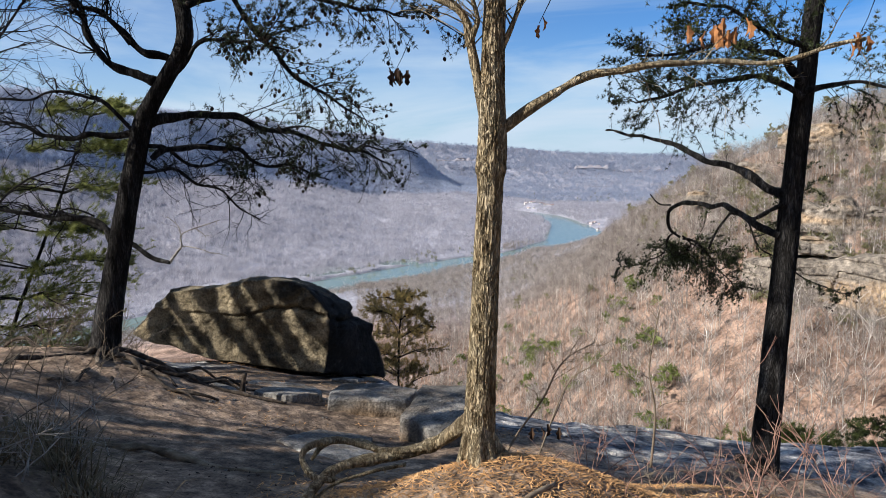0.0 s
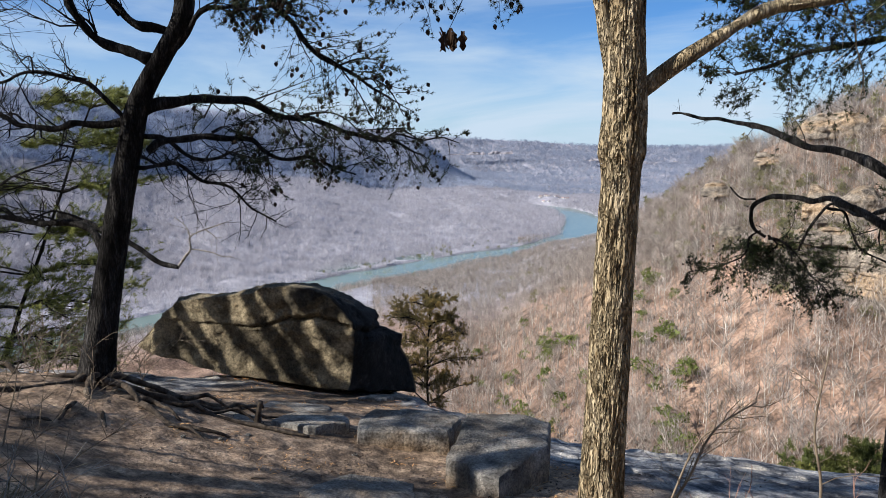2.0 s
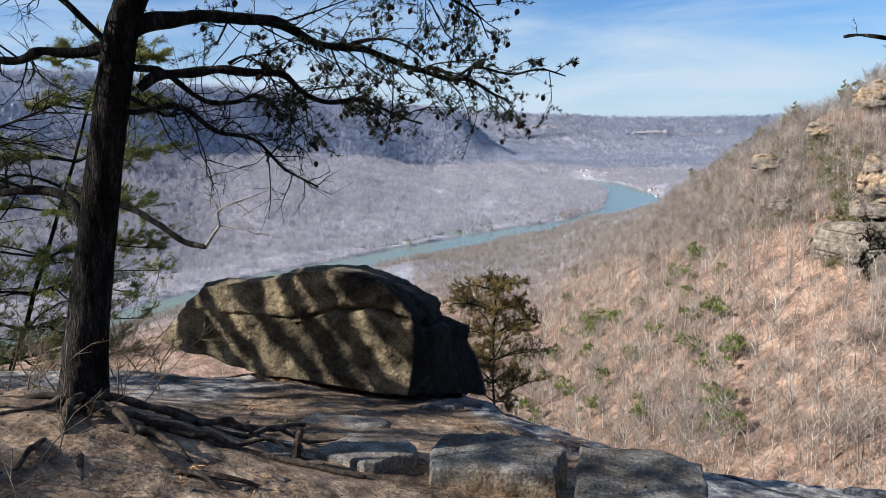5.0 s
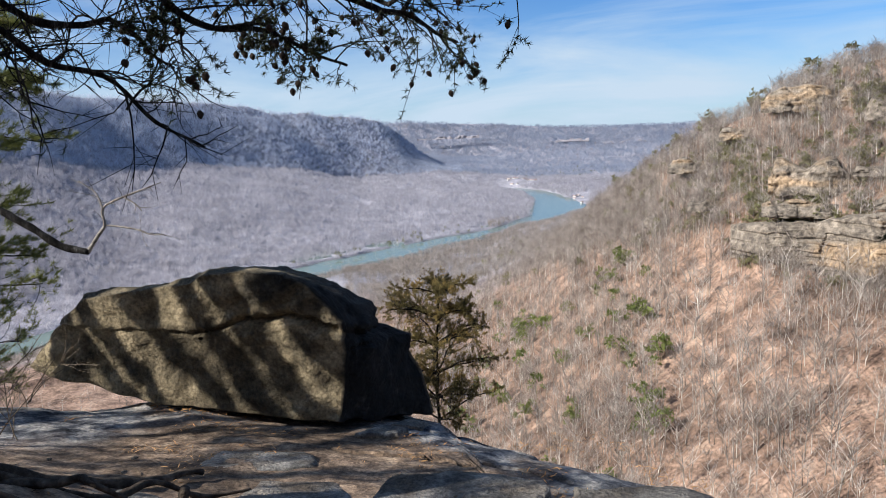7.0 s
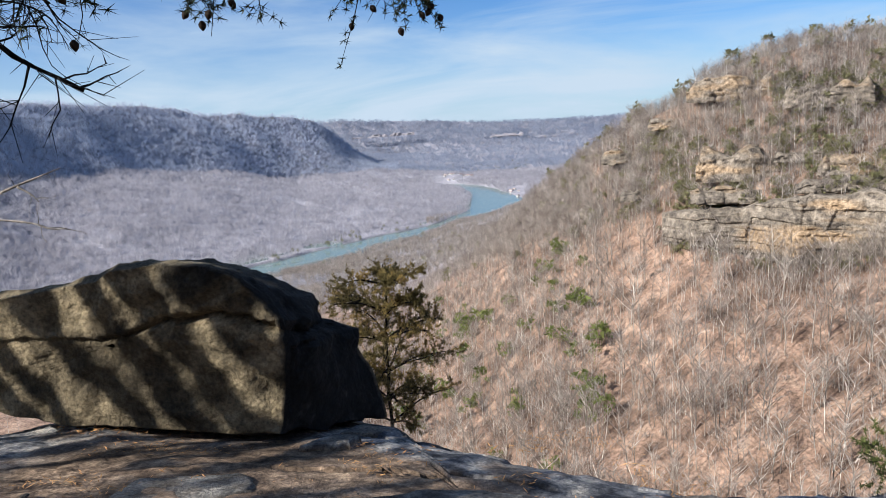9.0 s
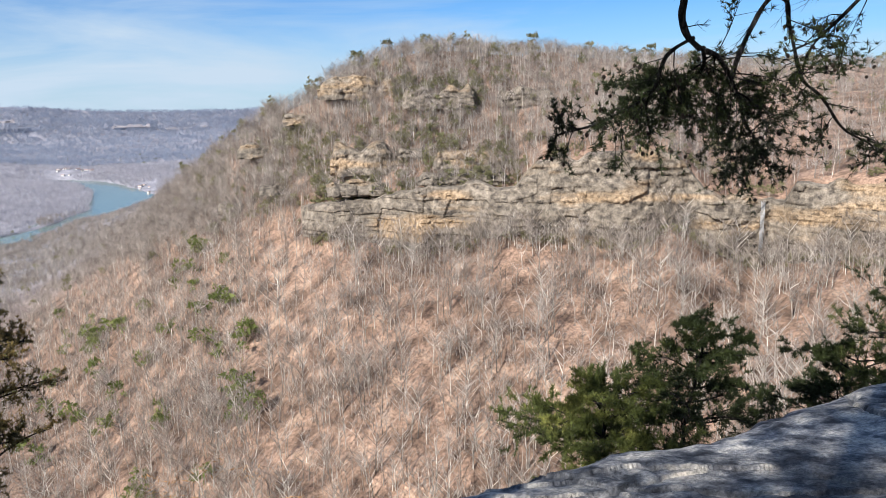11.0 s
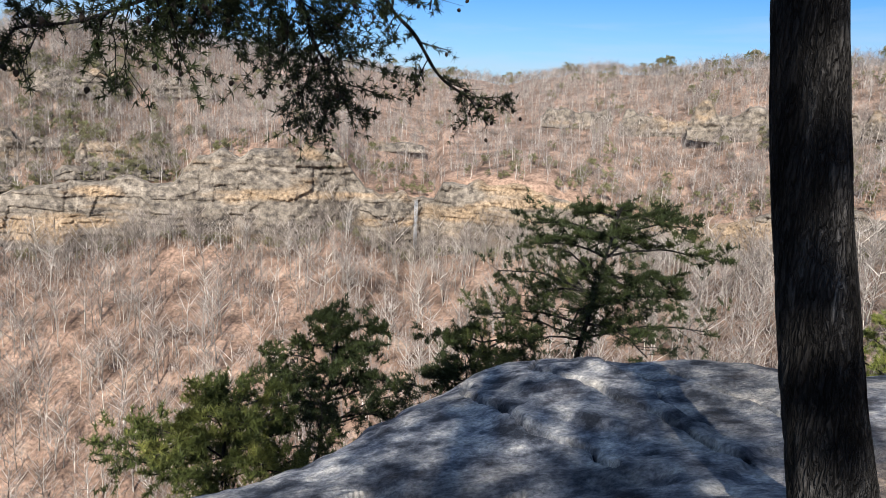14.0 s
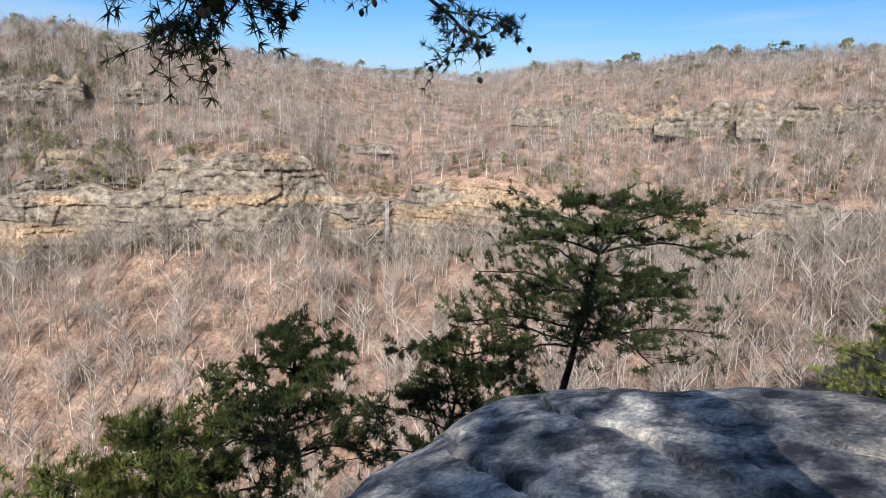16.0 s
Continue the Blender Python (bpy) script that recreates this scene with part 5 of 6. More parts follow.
    bare = ("left_limb", "long_limb", "bare_limb", "dead_limb", "old_limb", "under_limb", "inner_limb", "side_limb")
    foliage, cone_geo = Geo(), Geo()
    for i, (key, (pts, r0, r1, count, ln)) in enumerate(limbs.items()):
        g = Geo()
        line = limb(g, pts, r0, r1, 8, 20 + i, 0.085, n=8, rough=0.35)
        tips = sprays(rand, g, line, int(count * 1.9) if key not in bare else count + 8, ln, r1 * 0.8, droop=0.10 if key not in bare else -0.02, fan=0.9, twigs=5)
        for k in range(5 if key not in bare else 4):
            f = 0.25 + 0.14 * k + 0.08 * rand.random()
            p = line[int(f * (len(line) - 1))]
            way = (line[-1] - line[0]).normalized()
            out = Vector((rand.gauss(0, 0.55), rand.gauss(0, 0.55), rand.gauss(-0.05, 0.35))) + way * 0.8
            reach = ln * (0.35 + 0.4 * rand.random())
            side = limb(g, [p, p + out * reach * 0.45 + Vector((0, 0, 0.05)), p + out * reach + Vector((0, 0, rand.gauss(-0.04, 0.1)))], r0 * 0.32, r1 * 0.5, 6, 200 + 9 * i + k, 0.08, n=6, rough=0.35)
            tips += sprays(rand, g, side, 7, ln * 0.55, r1 * 0.55, droop=0.06 if key not in bare else -0.02, fan=0.95, twigs=4)
        part("branch", g, BARK, tree)
        if key not in bare:
            needles(rand, foliage, tips, 0.040, 13, 0.0028, 0.85)
            cones(rand, cone_geo, tips, 0.16)
        else:
            needles(rand, foliage, tips, 0.05, 8, 0.002, 0.06)
    g = Geo()
    for s in range(3):
        crown = limb(g, [(-2.7, 7.4, 5.2 + s * 0.8), (-2.7 + 1.2 * math.cos(s * 2.1), 7.4 + 1.2 * math.sin(s * 2.1), 5.6 + s * 0.8)], 0.03, 0.008, 5, 60 + s)
        needles(rand, foliage, sprays(rand, g, crown, 14, 0.8, 0.007, twigs=4), 0.09, 12, 0.004, 0.8)
    part("branch", g, BARK, tree)
    part("needles", foliage, NEEDLE, tree, smooth=False)
    tagged(part("cone", cone_geo, CONE, tree), kind="stuff")
    roots(tree, ROOTBARK, (-3.79, 7.38, 0.62), [[(-3.3, 7.3, 0.05), (-2.8, 7.5, 0.04), (-2.3, 7.8, -0.02)], [(-3.5, 6.9, 0.05), (-3.2, 6.5, 0.03), (-2.9, 6.2, -0.03)], [(-4.3, 7.2, 0.05), (-5.0, 7.3, 0.03), (-5.6, 7.6, -0.02)],
                                   [(-3.2, 7.7, 0.06), (-2.7, 8.2, 0.05), (-2.4, 8.5, 0)], [(-4.0, 6.8, 0.05), (-4.4, 6.2, 0.02), (-4.6, 5.6, -0.02)], [(-3.4, 7.1, 0.07), (-3.0, 6.95, 0.06), (-2.5, 6.9, 0.0)], [(-3.45, 7.05, 0.06), (-3.15, 7.15, 0.05), (-2.9, 7.05, 0.03), (-2.6, 7.2, 0)], [(-3.4, 7.5, 0.08), (-3.0, 7.75, 0.07), (-2.8, 7.65, 0.05), (-2.45, 7.95, 0)], [(-3.6, 6.9, 0.05), (-3.5, 6.5, 0.04), (-3.7, 6.1, 0)]], 0.038, 80)


dark_pine()


# -- the pale hardwood with furrowed bark
def pale_hardwood():
    rand = random.Random(8)
    tree = empty("hardwood_tree", (0.17, 3.82, 1.0), "leafless hardwood with pale furrowed bark and gnarled exposed roots", "tree")
    g = Geo()
    furrowed(g, [(0.16, 3.82, 0.92), (0.17, 3.82, 1.05), (0.185, 3.82, 1.25), (0.20, 3.82, 1.63), (0.22, 3.82, 2.1), (0.24, 3.82, 2.53), (0.243, 3.82, 2.62), (0.25, 3.82, 2.76), (0.25, 3.82, 3.03), (0.26, 3.82, 3.43), (0.27, 3.82, 3.69), (0.3, 3.85, 4.6), (0.3, 3.9, 6.2)],
             [0.165, 0.112, 0.086, 0.074, 0.068, 0.065, 0.08, 0.073, 0.06, 0.053, 0.049, 0.04, 0.02], 120, 0.13, 4, 30, 6.5)
    crisp(part("trunk", g, OAK, tree), 45)
    limb_pts = []
    limb_pts.append(([(0.22, 3.82, 2.85), (0.18, 3.82, 3.03), (0.14, 3.82, 3.19), (0.11, 3.82, 3.33), (0.05, 3.82, 3.41), (-0.08, 3.82, 3.47), (-0.3, 3.8, 3.6)], 0.030, 0.016))
    limb_pts.append(([(0.26, 3.84, 2.74), (0.39, 3.85, 2.85), (0.55, 3.87, 2.96), (0.72, 3.9, 3.07), (0.88, 3.92, 3.11), (1.09, 3.95, 3.15), (1.31, 3.98, 3.14), (1.6, 4.0, 3.14), (2.1, 4.0, 3.25)], 0.029, 0.010))
    limb_pts.append(([(0.27, 3.82, 3.1), (0.3, 3.82, 3.2), (0.34, 3.82, 3.3), (0.39, 3.82, 3.43), (0.44, 3.82, 3.6), (0.6, 3.8, 4.0)], 0.02, 0.010))
    limb_pts.append(([(0.13, 3.82, 3.2), (0.17, 3.80, 3.28), (0.18, 3.79, 3.36), (0.1, 3.75, 3.6)], 0.016, 0.009))
    for i, (pts, r0, r1) in enumerate(limb_pts):
        g = Geo()
        line = limb(g, pts, r0, r1, 14, 30 + i, 0.03, n=14, rough=0.45)
        sprays(rand, g, line, 11, 0.42, 0.0045, fan=0.9, start=0.4 if i == 1 else 0.2, twigs=4, up=0.1)
        part("branch", g, OAK, tree)
    root_ways = []
    root_ways.append(([(0.16, 3.9, 1.3), (0.06, 4.02, 1.18), (-0.07, 4.1, 1.06), (-0.19, 4.14, 1.0), (-0.42, 4.04, 0.98), (-0.59, 3.94, 0.97), (-0.68, 3.8, 0.94), (-0.75, 3.62, 0.88)], 0.06, 0.028))
    root_ways.append(([(-0.05, 4.1, 1.04), (-0.33, 4.11, 1.0), (-0.45, 4.10, 1.03), (-0.63, 4.12, 1.06), (-0.75, 3.98, 1.08), (-0.78, 3.93, 1.03), (-0.70, 3.84, 0.98), (-0.60, 3.88, 0.95)], 0.026, 0.024))
    root_ways.append(([(-0.35, 4.1, 1.0), (-0.48, 4.2, 1.02), (-0.62, 4.36, 0.96), (-0.79, 4.5, 0.86), (-0.9, 4.6, 0.72)], 0.03, 0.018))
    root_ways.append(([(-0.22, 3.95, 0.99), (-0.43, 3.91, 0.965), (-0.6, 3.84, 0.93), (-0.72, 3.75, 0.85)], 0.016, 0.010))
    root_ways.append(([(0.17, 3.76, 1.3), (0.17, 3.70, 1.12), (0.165, 3.66, 1.02), (0.16, 3.62, 0.95)], 0.05, 0.03))
    root_ways.append(([(0.20, 3.78, 1.3), (0.25, 3.72, 1.1), (0.28, 3.68, 1.0), (0.3, 3.6, 0.92)], 0.045, 0.025))
    root_ways.append(([(0.22, 3.84, 1.22), (0.33, 3.9, 1.08), (0.48, 4.0, 1.0), (0.62, 4.15, 0.86)], 0.045, 0.02))
    for i, (pts, r0, r1) in enumerate(root_ways):
        g = Geo()
        limb(g, pts, r0 * 0.85, r1 * 0.8, 10, 90 + i, 0.02, rough=0.4)
        part("root", g, OAK, tree, "pale gnarled exposed root")


pale_hardwood()


# -- the pine at the brink with hanging boughs
def brink_pine():
    rand = random.Random(12)
    tree = empty("pine_tree", (2.9, 6.85, -0.4), "dark scaly-barked pine at the brink with hanging needles", "tree")
    g = Geo()
    furrowed(g, [(2.75, 6.48, -0.6), (2.78, 6.53, -0.4), (2.81, 6.60, -0.1), (2.86, 6.69, 0.3), (2.92, 6.79, 0.8), (3.01, 6.91, 1.6), (3.06, 6.96, 2.2), (3.10, 6.98, 2.8), (3.13, 6.97, 3.4), (3.15, 6.95, 3.9), (3.2, 6.93, 4.6), (3.25, 6.9, 6.2), (3.2, 6.9, 8.0)],
             [0.23, 0.16, 0.128, 0.118, 0.112, 0.105, 0.098, 0.092, 0.085, 0.08, 0.07, 0.05, 0.02], 64, 0.07, 14, 14, 6.0)
    crisp(part("trunk", g, BARK, tree), 45)
    limbs = []
    limbs.append(([(3.02, 6.9, 2.25), (2.78, 7.5, 2.48), (2.55, 8.1, 2.62), (2.35, 8.6, 2.78), (2.15, 9.0, 2.86), (1.98, 9.35, 2.88), (1.83, 9.63, 2.92)], 0.045, 0.012, 4, 0.3, 0))
    limbs.append(([(2.96, 6.9, 1.88), (2.80, 7.3, 2.05), (2.72, 7.7, 2.12), (2.62, 8.3, 2.08), (2.45, 8.72, 2.02), (2.44, 8.8, 1.88), (2.50, 8.82, 1.72), (2.62, 8.82, 1.64)], 0.036, 0.016, 2, 0.15, 0))
    limbs.append(([(2.45, 8.72, 2.02), (2.3, 8.8, 2.08), (2.2, 8.85, 2.18)], 0.012, 0.006, 0, 0, 0))
    limbs.append(([(2.55, 8.82, 1.68), (2.47, 8.95, 1.60), (2.42, 9.05, 1.42), (2.22, 9.15, 1.28), (1.95, 9.27, 1.19)], 0.013, 0.005, 14, 0.34, 1))
    limbs.append(([(2.62, 8.82, 1.64), (2.8, 8.85, 1.60), (2.95, 8.87, 1.45), (3.1, 8.88, 1.22), (3.3, 8.9, 1.0)], 0.016, 0.006, 26, 0.42, 1))
    limbs.append(([(2.95, 6.9, 2.2), (3.0, 7.6, 2.0), (3.1, 8.3, 1.95), (3.15, 8.75, 1.98), (3.05, 8.85, 1.75), (2.98, 8.87, 1.5)], 0.022, 0.012, 3, 0.2, 0))
    limbs.append(([(3.15, 8.75, 1.98), (3.35, 8.82, 1.85), (3.5, 8.85, 1.55), (3.75, 8.85, 1.35), (4.1, 8.85, 1.15), (4.35, 8.8, 1.02), (4.6, 8.75, 0.98)], 0.016, 0.005, 14, 0.34, 0.5))
    limbs.append(([(3.45, 8.85, 1.62), (3.7, 8.83, 1.72), (3.95, 8.8, 1.70), (3.97, 8.8, 1.5)], 0.008, 0.004, 3, 0.15, 0.4))
    limbs.append(([(2.62, 8.82, 1.66), (2.75, 8.95, 1.55), (2.7, 9.1, 1.45), (2.6, 9.2, 1.40)], 0.012, 0.005, 22, 0.36, 1.2))
    limbs.append(([(3.0, 6.9, 2.3), (3.25, 7.4, 2.35), (3.55, 8.0, 2.2), (3.7, 8.5, 2.0), (3.72, 8.8, 1.75), (3.85, 9.0, 1.5)], 0.022, 0.006, 9, 0.36, 0.8))
    limbs.append(([(3.08, 6.9, 3.3), (2.8, 6.7, 3.45), (2.4, 6.5, 3.55), (1.9, 6.4, 3.5), (1.5, 6.3, 3.45)], 0.04, 0.008, 26, 0.55, 1))
    limbs.append(([(3.08, 6.9, 3.15), (2.7, 7.0, 3.35), (2.3, 7.0, 3.3), (1.9, 7.0, 3.2), (1.6, 7.0, 3.1)], 0.035, 0.008, 24, 0.5, 1))
    limbs.append(([(3.12, 6.9, 3.6), (2.75, 6.8, 3.7), (2.3, 6.7, 3.9), (1.9, 6.6, 3.95)], 0.035, 0.008, 20, 0.5, 0.9))
    limbs.append(([(3.1, 6.9, 3.2), (3.5, 6.9, 3.3), (3.9, 6.8, 3.2), (4.3, 6.8, 3.35)], 0.03, 0.008, 18, 0.5, 0.8))
    foliage, cone_geo = Geo(), Geo()
    for i, (pts, r0, r1, count, ln, leaf) in enumerate(limbs):
        g = Geo()
        line = limb(g, pts, r0, r1, 8, 40 + i, 0.05, n=8, rough=0.4)
        tips = sprays(rand, g, line, int(count * 1.7), ln, 0.0045, droop=0.07, start=0.15, twigs=8)
        part("branch", g, BARK, tree)
        if leaf:
            needles(rand, foliage, tips, 0.038, 12, 0.0026, 0.92 * leaf)
            cones(rand, cone_geo, tips, 0.10, 0.013)
    part("needles", foliage, NEEDLE, tree, smooth=False)
    tagged(part("cone", cone_geo, CONE, tree), kind="stuff")
    for i, (pts, r0, r1) in enumerate([
            ([(2.80, 6.62, -0.18), (2.74, 6.70, -0.19), (2.68, 6.75, -0.21), (2.63, 6.79, -0.21)], 0.05, 0.04),
            ([(2.80, 6.55, -0.03), (2.75, 6.47, -0.08), (2.70, 6.39, -0.06), (2.65, 6.34, -0.03), (2.60, 6.27, 0.00), (2.54, 6.18, 0.01)], 0.06, 0.02),
            ([(2.80, 6.58, -0.06), (2.75, 6.57, -0.18), (2.70, 6.57, -0.26), (2.65, 6.57, -0.33)], 0.07, 0.04),
            ([(2.80, 6.50, -0.11), (2.75, 6.43, -0.18), (2.70, 6.38, -0.18), (2.65, 6.29, -0.17)], 0.045, 0.015),
            ([(2.79, 6.67, -0.16), (2.74, 6.66, -0.25), (2.69, 6.67, -0.34)], 0.05, 0.03)]):
        g = Geo()
        limb(g, pts, r0, r1, 12, 110 + i, 0.035, rough=0.5)
        part("root", g, BARK, tree, "broken root stub with a pale end" if i == 0 else "dark flaring root")


brink_pine()


# -- pines and cedar growing below the brink
def small_pine(name, base, top, width, tiers, label, seed, material=NEEDLE, size=0.06, lean=(0, 0), low=0.25, per=14, radius=0.05, keep=0.85, droop=0.0, flat=0.35, width_n=0.003, dome=False, layer=0.3, ways=()):
    rand = random.Random(seed)
    tree = empty(name, base, label, "tree")
    g = Geo()
    b, t = Vector(base), Vector(top)
    side = Vector((lean[0], lean[1], 0))
    trunk = limb(g, [b, b.lerp(t, 0.35) + side * 0.6, b.lerp(t, 0.65) + side, t], radius, radius * 0.15, 8, seed, 0.04)
    part("trunk", g, BARK, tree)
    foliage = Geo()
    m = len(trunk) - 1
    for i in range(tiers):
        f = low + (0.98 - low) * i / max(1, tiers - 1)
        p = trunk[min(int(f * m), m)]
        w = 2.399 * i + rand.random() * 0.8
        if ways:
            w = ways[i % len(ways)] + rand.gauss(0, 0.25)
        g_f = (f - low) / (1 - low)
        ln = width * (math.sqrt(max(0.05, 1 - (1.5 * g_f - 0.55) ** 2)) if dome else 1.0 - 0.62 * g_f) * (0.6 + 0.6 * rand.random())
        e = p + Vector((math.cos(w) * ln, math.sin(w) * ln, ln * flat * (0.6 + 0.8 * rand.random()) - droop))
        mid = p.lerp(e, 0.5) + Vector((0, 0, ln * 0.08))
        g = Geo()
        line = limb(g, [p, mid, e], radius * 0.3, radius * 0.09, 5, seed + i, 0.04)
        tips = sprays(rand, g, line, per, ln * 0.38, radius * 0.07, droop=-0.05, start=0.25, twigs=4, flat=layer)
        part("branch", g, BARK, tree)
        needles(rand, foliage, tips, size, 11, width_n, keep)
    part("needles", foliage, material, tree, smooth=False)
    return tree


small_pine("pine_tree", (11.9, 11.05, -5.2), (12.5, 10.3, -0.7), 2.0, 28, "open-crowned dark green pine growing beyond the rock's edge", 21, NEEDLE, size=0.095, per=17, low=0.46, flat=0.10, width_n=0.007, radius=0.085, layer=0.12, keep=0.95, dome=True)
small_pine("pine_tree", (7.3, 12.9, -5.5), (8.0, 12.75, -2.1), 1.4, 26, "dark young pine below the rock's edge", 22, NEEDLE, size=0.08, per=16, low=0.5, width_n=0.007, radius=0.06, flat=0.25, keep=0.7)
small_pine("pine_tree", (9.0, 11.6, -5.2), (9.6, 11.3, -2.4), 1.5, 24, "dark low pine below the rock's edge", 23, NEEDLE, size=0.08, per=15, low=0.5, width_n=0.007, radius=0.05, flat=0.2, keep=0.7)
small_pine("pine_tree", (5.6, 12.5, -5.5), (5.7, 12.5, -2.5), 1.55, 30, "bushy olive-green pine crown just below the brink", 24, OLIVENEEDLE, size=0.08, per=16, low=0.6, width_n=0.007, radius=0.05, flat=0.25)
small_pine("cedar_tree", (-1.5, 13.9, -5.0), (-1.35, 13.9, 0.0), 0.85, 42, "bronze-tipped cedar standing behind the boulder", 25, CEDARLEAF, size=0.038, low=0.65, per=18, flat=0.25, width_n=0.0045, keep=0.8, radius=0.055, dome=True, layer=0.8)
small_pine("pine_tree", (-10.9, 13.0, -5.5), (-6.6, 12.9, 3.8), 2.1, 46, "slender yellow-green pine behind the leaning pine", 26, YELLOWNEEDLE, size=0.085, low=0.47, per=18, flat=0.03, width_n=0.005, radius=0.075, layer=0.15, ways=(0.1, -0.6, 3.0, 0.4, -1.3, 0.0, 3.6, 1.0))
small_pine("pine_tree", (-10.4, 12.0, -5.0), (-9.6, 12.0, 3.0), 2.2, 40, "sparse pine with yellow-green needles on the slope", 27, YELLOWNEEDLE, size=0.09, low=0.36, per=16, flat=0.12, width_n=0.004, radius=0.07, layer=0.25)
small_pine("pine_tree", (17.1, 5.9, -7.5), (17.1, 5.7, -3.0), 1.8, 22, "yellow-green pine top below the rock", 28, YELLOWNEEDLE, size=0.11, low=0.5, per=14, width_n=0.005, radius=0.07)


def dead_bough():
    rand = random.Random(31)
    bough = empty("dead_branch", (-8.0, 13.3, 0.5), "crooked grey dead branch reaching out beside the boulder", "branch")
    g = Geo()
    limb(g, [(-7.13, 12.30, 1.64), (-6.85, 12.30, 1.57), (-6.48, 12.30, 1.43), (-6.17, 12.30, 1.28), (-5.84, 12.30, 1.07), (-5.51, 12.30, 0.86), (-5.21, 12.30, 0.78)], 0.06, 0.035, 8, 31, 0.02, rough=0.3)
    part("stem", g, BARK, bough)
    for k, pts in enumerate([[(-5.23, 12.30, 0.78), (-5.08, 12.30, 0.96), (-4.99, 12.30, 1.07), (-4.99, 12.30, 1.25), (-4.84, 12.30, 1.34), (-4.49, 12.30, 1.45), (-4.29, 12.30, 1.51)],
                             [(-4.99, 12.30, 1.07), (-4.65, 12.30, 1.01), (-4.49, 12.30, 0.95), (-4.33, 12.30, 0.94)],
                             [(-4.99, 12.30, 1.26), (-5.04, 12.30, 1.43), (-5.22, 12.30, 1.59)],
                             [(-4.73, 12.30, 1.37), (-4.61, 12.30, 1.29), (-4.54, 12.30, 1.20)]]):
        g = Geo()
        line = limb(g, pts, 0.028 if k == 0 else 0.013, 0.006, 6, 33 + k, 0.02, rough=0.3)
        sprays(rand, g, line, (9, 5, 3, 3)[k], 0.28, 0.005, start=0.3, twigs=2)
        part("fork", g, DEADWOOD, bough, "bleached forked dead wood")


dead_bough()

# -- trees beside the path whose shade falls over the overlook
for i, (x, y, h, w, n, lo) in enumerate([(-6.3, 4.4, 9.5, 2.0, 17, 0.42), (-9.6, 3.0, 9.0, 2.0, 13, 0.4), (-12.5, 5.0, 11.0, 2.2, 16, 0.5), (-6.4, 3.25, 9.0, 0.8, 26, 0.42)]):
    z = top_z(x, y) - 0.3
    small_pine("pine_tree", (x, y, z), (x + 0.3, y, z + h), w, n, "tall pine shading the overlook", 300 + i, size=0.15, low=lo, per=8, flat=0.15, width_n=0.009, radius=0.15, keep=0.55, layer=0.6)


small_pine("pine_tree", (-8.0, 1.8, top_z(-8.0, 1.8) - 0.3), (-7.8, 1.8, 6.4), 1.9, 44, "bushy young pine beside the overlook", 310, size=0.14, low=0.2, per=14, width_n=0.013, radius=0.08, layer=0.6)


up_sun = Vector((SUN_WAY.x, SUN_WAY.y, SUN_WAY.z)) / math.hypot(SUN_WAY.x, SUN_WAY.y)


def limb_shade(x, y, seed, spots, far):
    """A bare hardwood whose crooked limbs cross the light that falls on given spots."""
    rand = random.Random(seed)
    z = top_z(x, y) - 0.4
    tree = empty("hardwood_tree", (x, y, z), "bare hardwood beside the overlook casting limb shadows", "tree")
    g = Geo()
    limb(g, [(x, y, z), (x + 0.1, y, z + 3), (x, y + 0.2, z + 6), (x, y, z + 10)], 0.2, 0.06, 9, seed)
    part("trunk", g, OAK, tree)
    for i, (sx, sy, sz, r) in enumerate(spots):
        c = Vector((sx, sy, sz)) + up_sun * far
        g = Geo()
        s = Vector((x, y, c.z + 0.3))
        line = limb(g, [s, c + Vector((0.8, 0.7, 0.15)), c, c + Vector((-0.8, -0.8, 0.1)), c + Vector((-1.7, -1.5, 0.5))], r * 1.7, r * 0.7, 7, seed + i, 0.16)
        sprays(rand, g, line, 7, 0.8, 0.022, start=0.3, twigs=3)
        part("branch", g, OAK, tree)


limb_shade(-8.7, 9.9, 401, [(-5.0, 11.2, 0.1, 0.10), (-4.45, 11.1, -0.1, 0.085), (-4.0, 11.0, 0.2, 0.11), (-3.35, 10.9, 0.0, 0.07), (-2.95, 10.8, 0.15, 0.12), (-2.4, 10.65, 0.2, 0.15), (-3.7, 10.9, 0.6, 0.1)], 6.0)


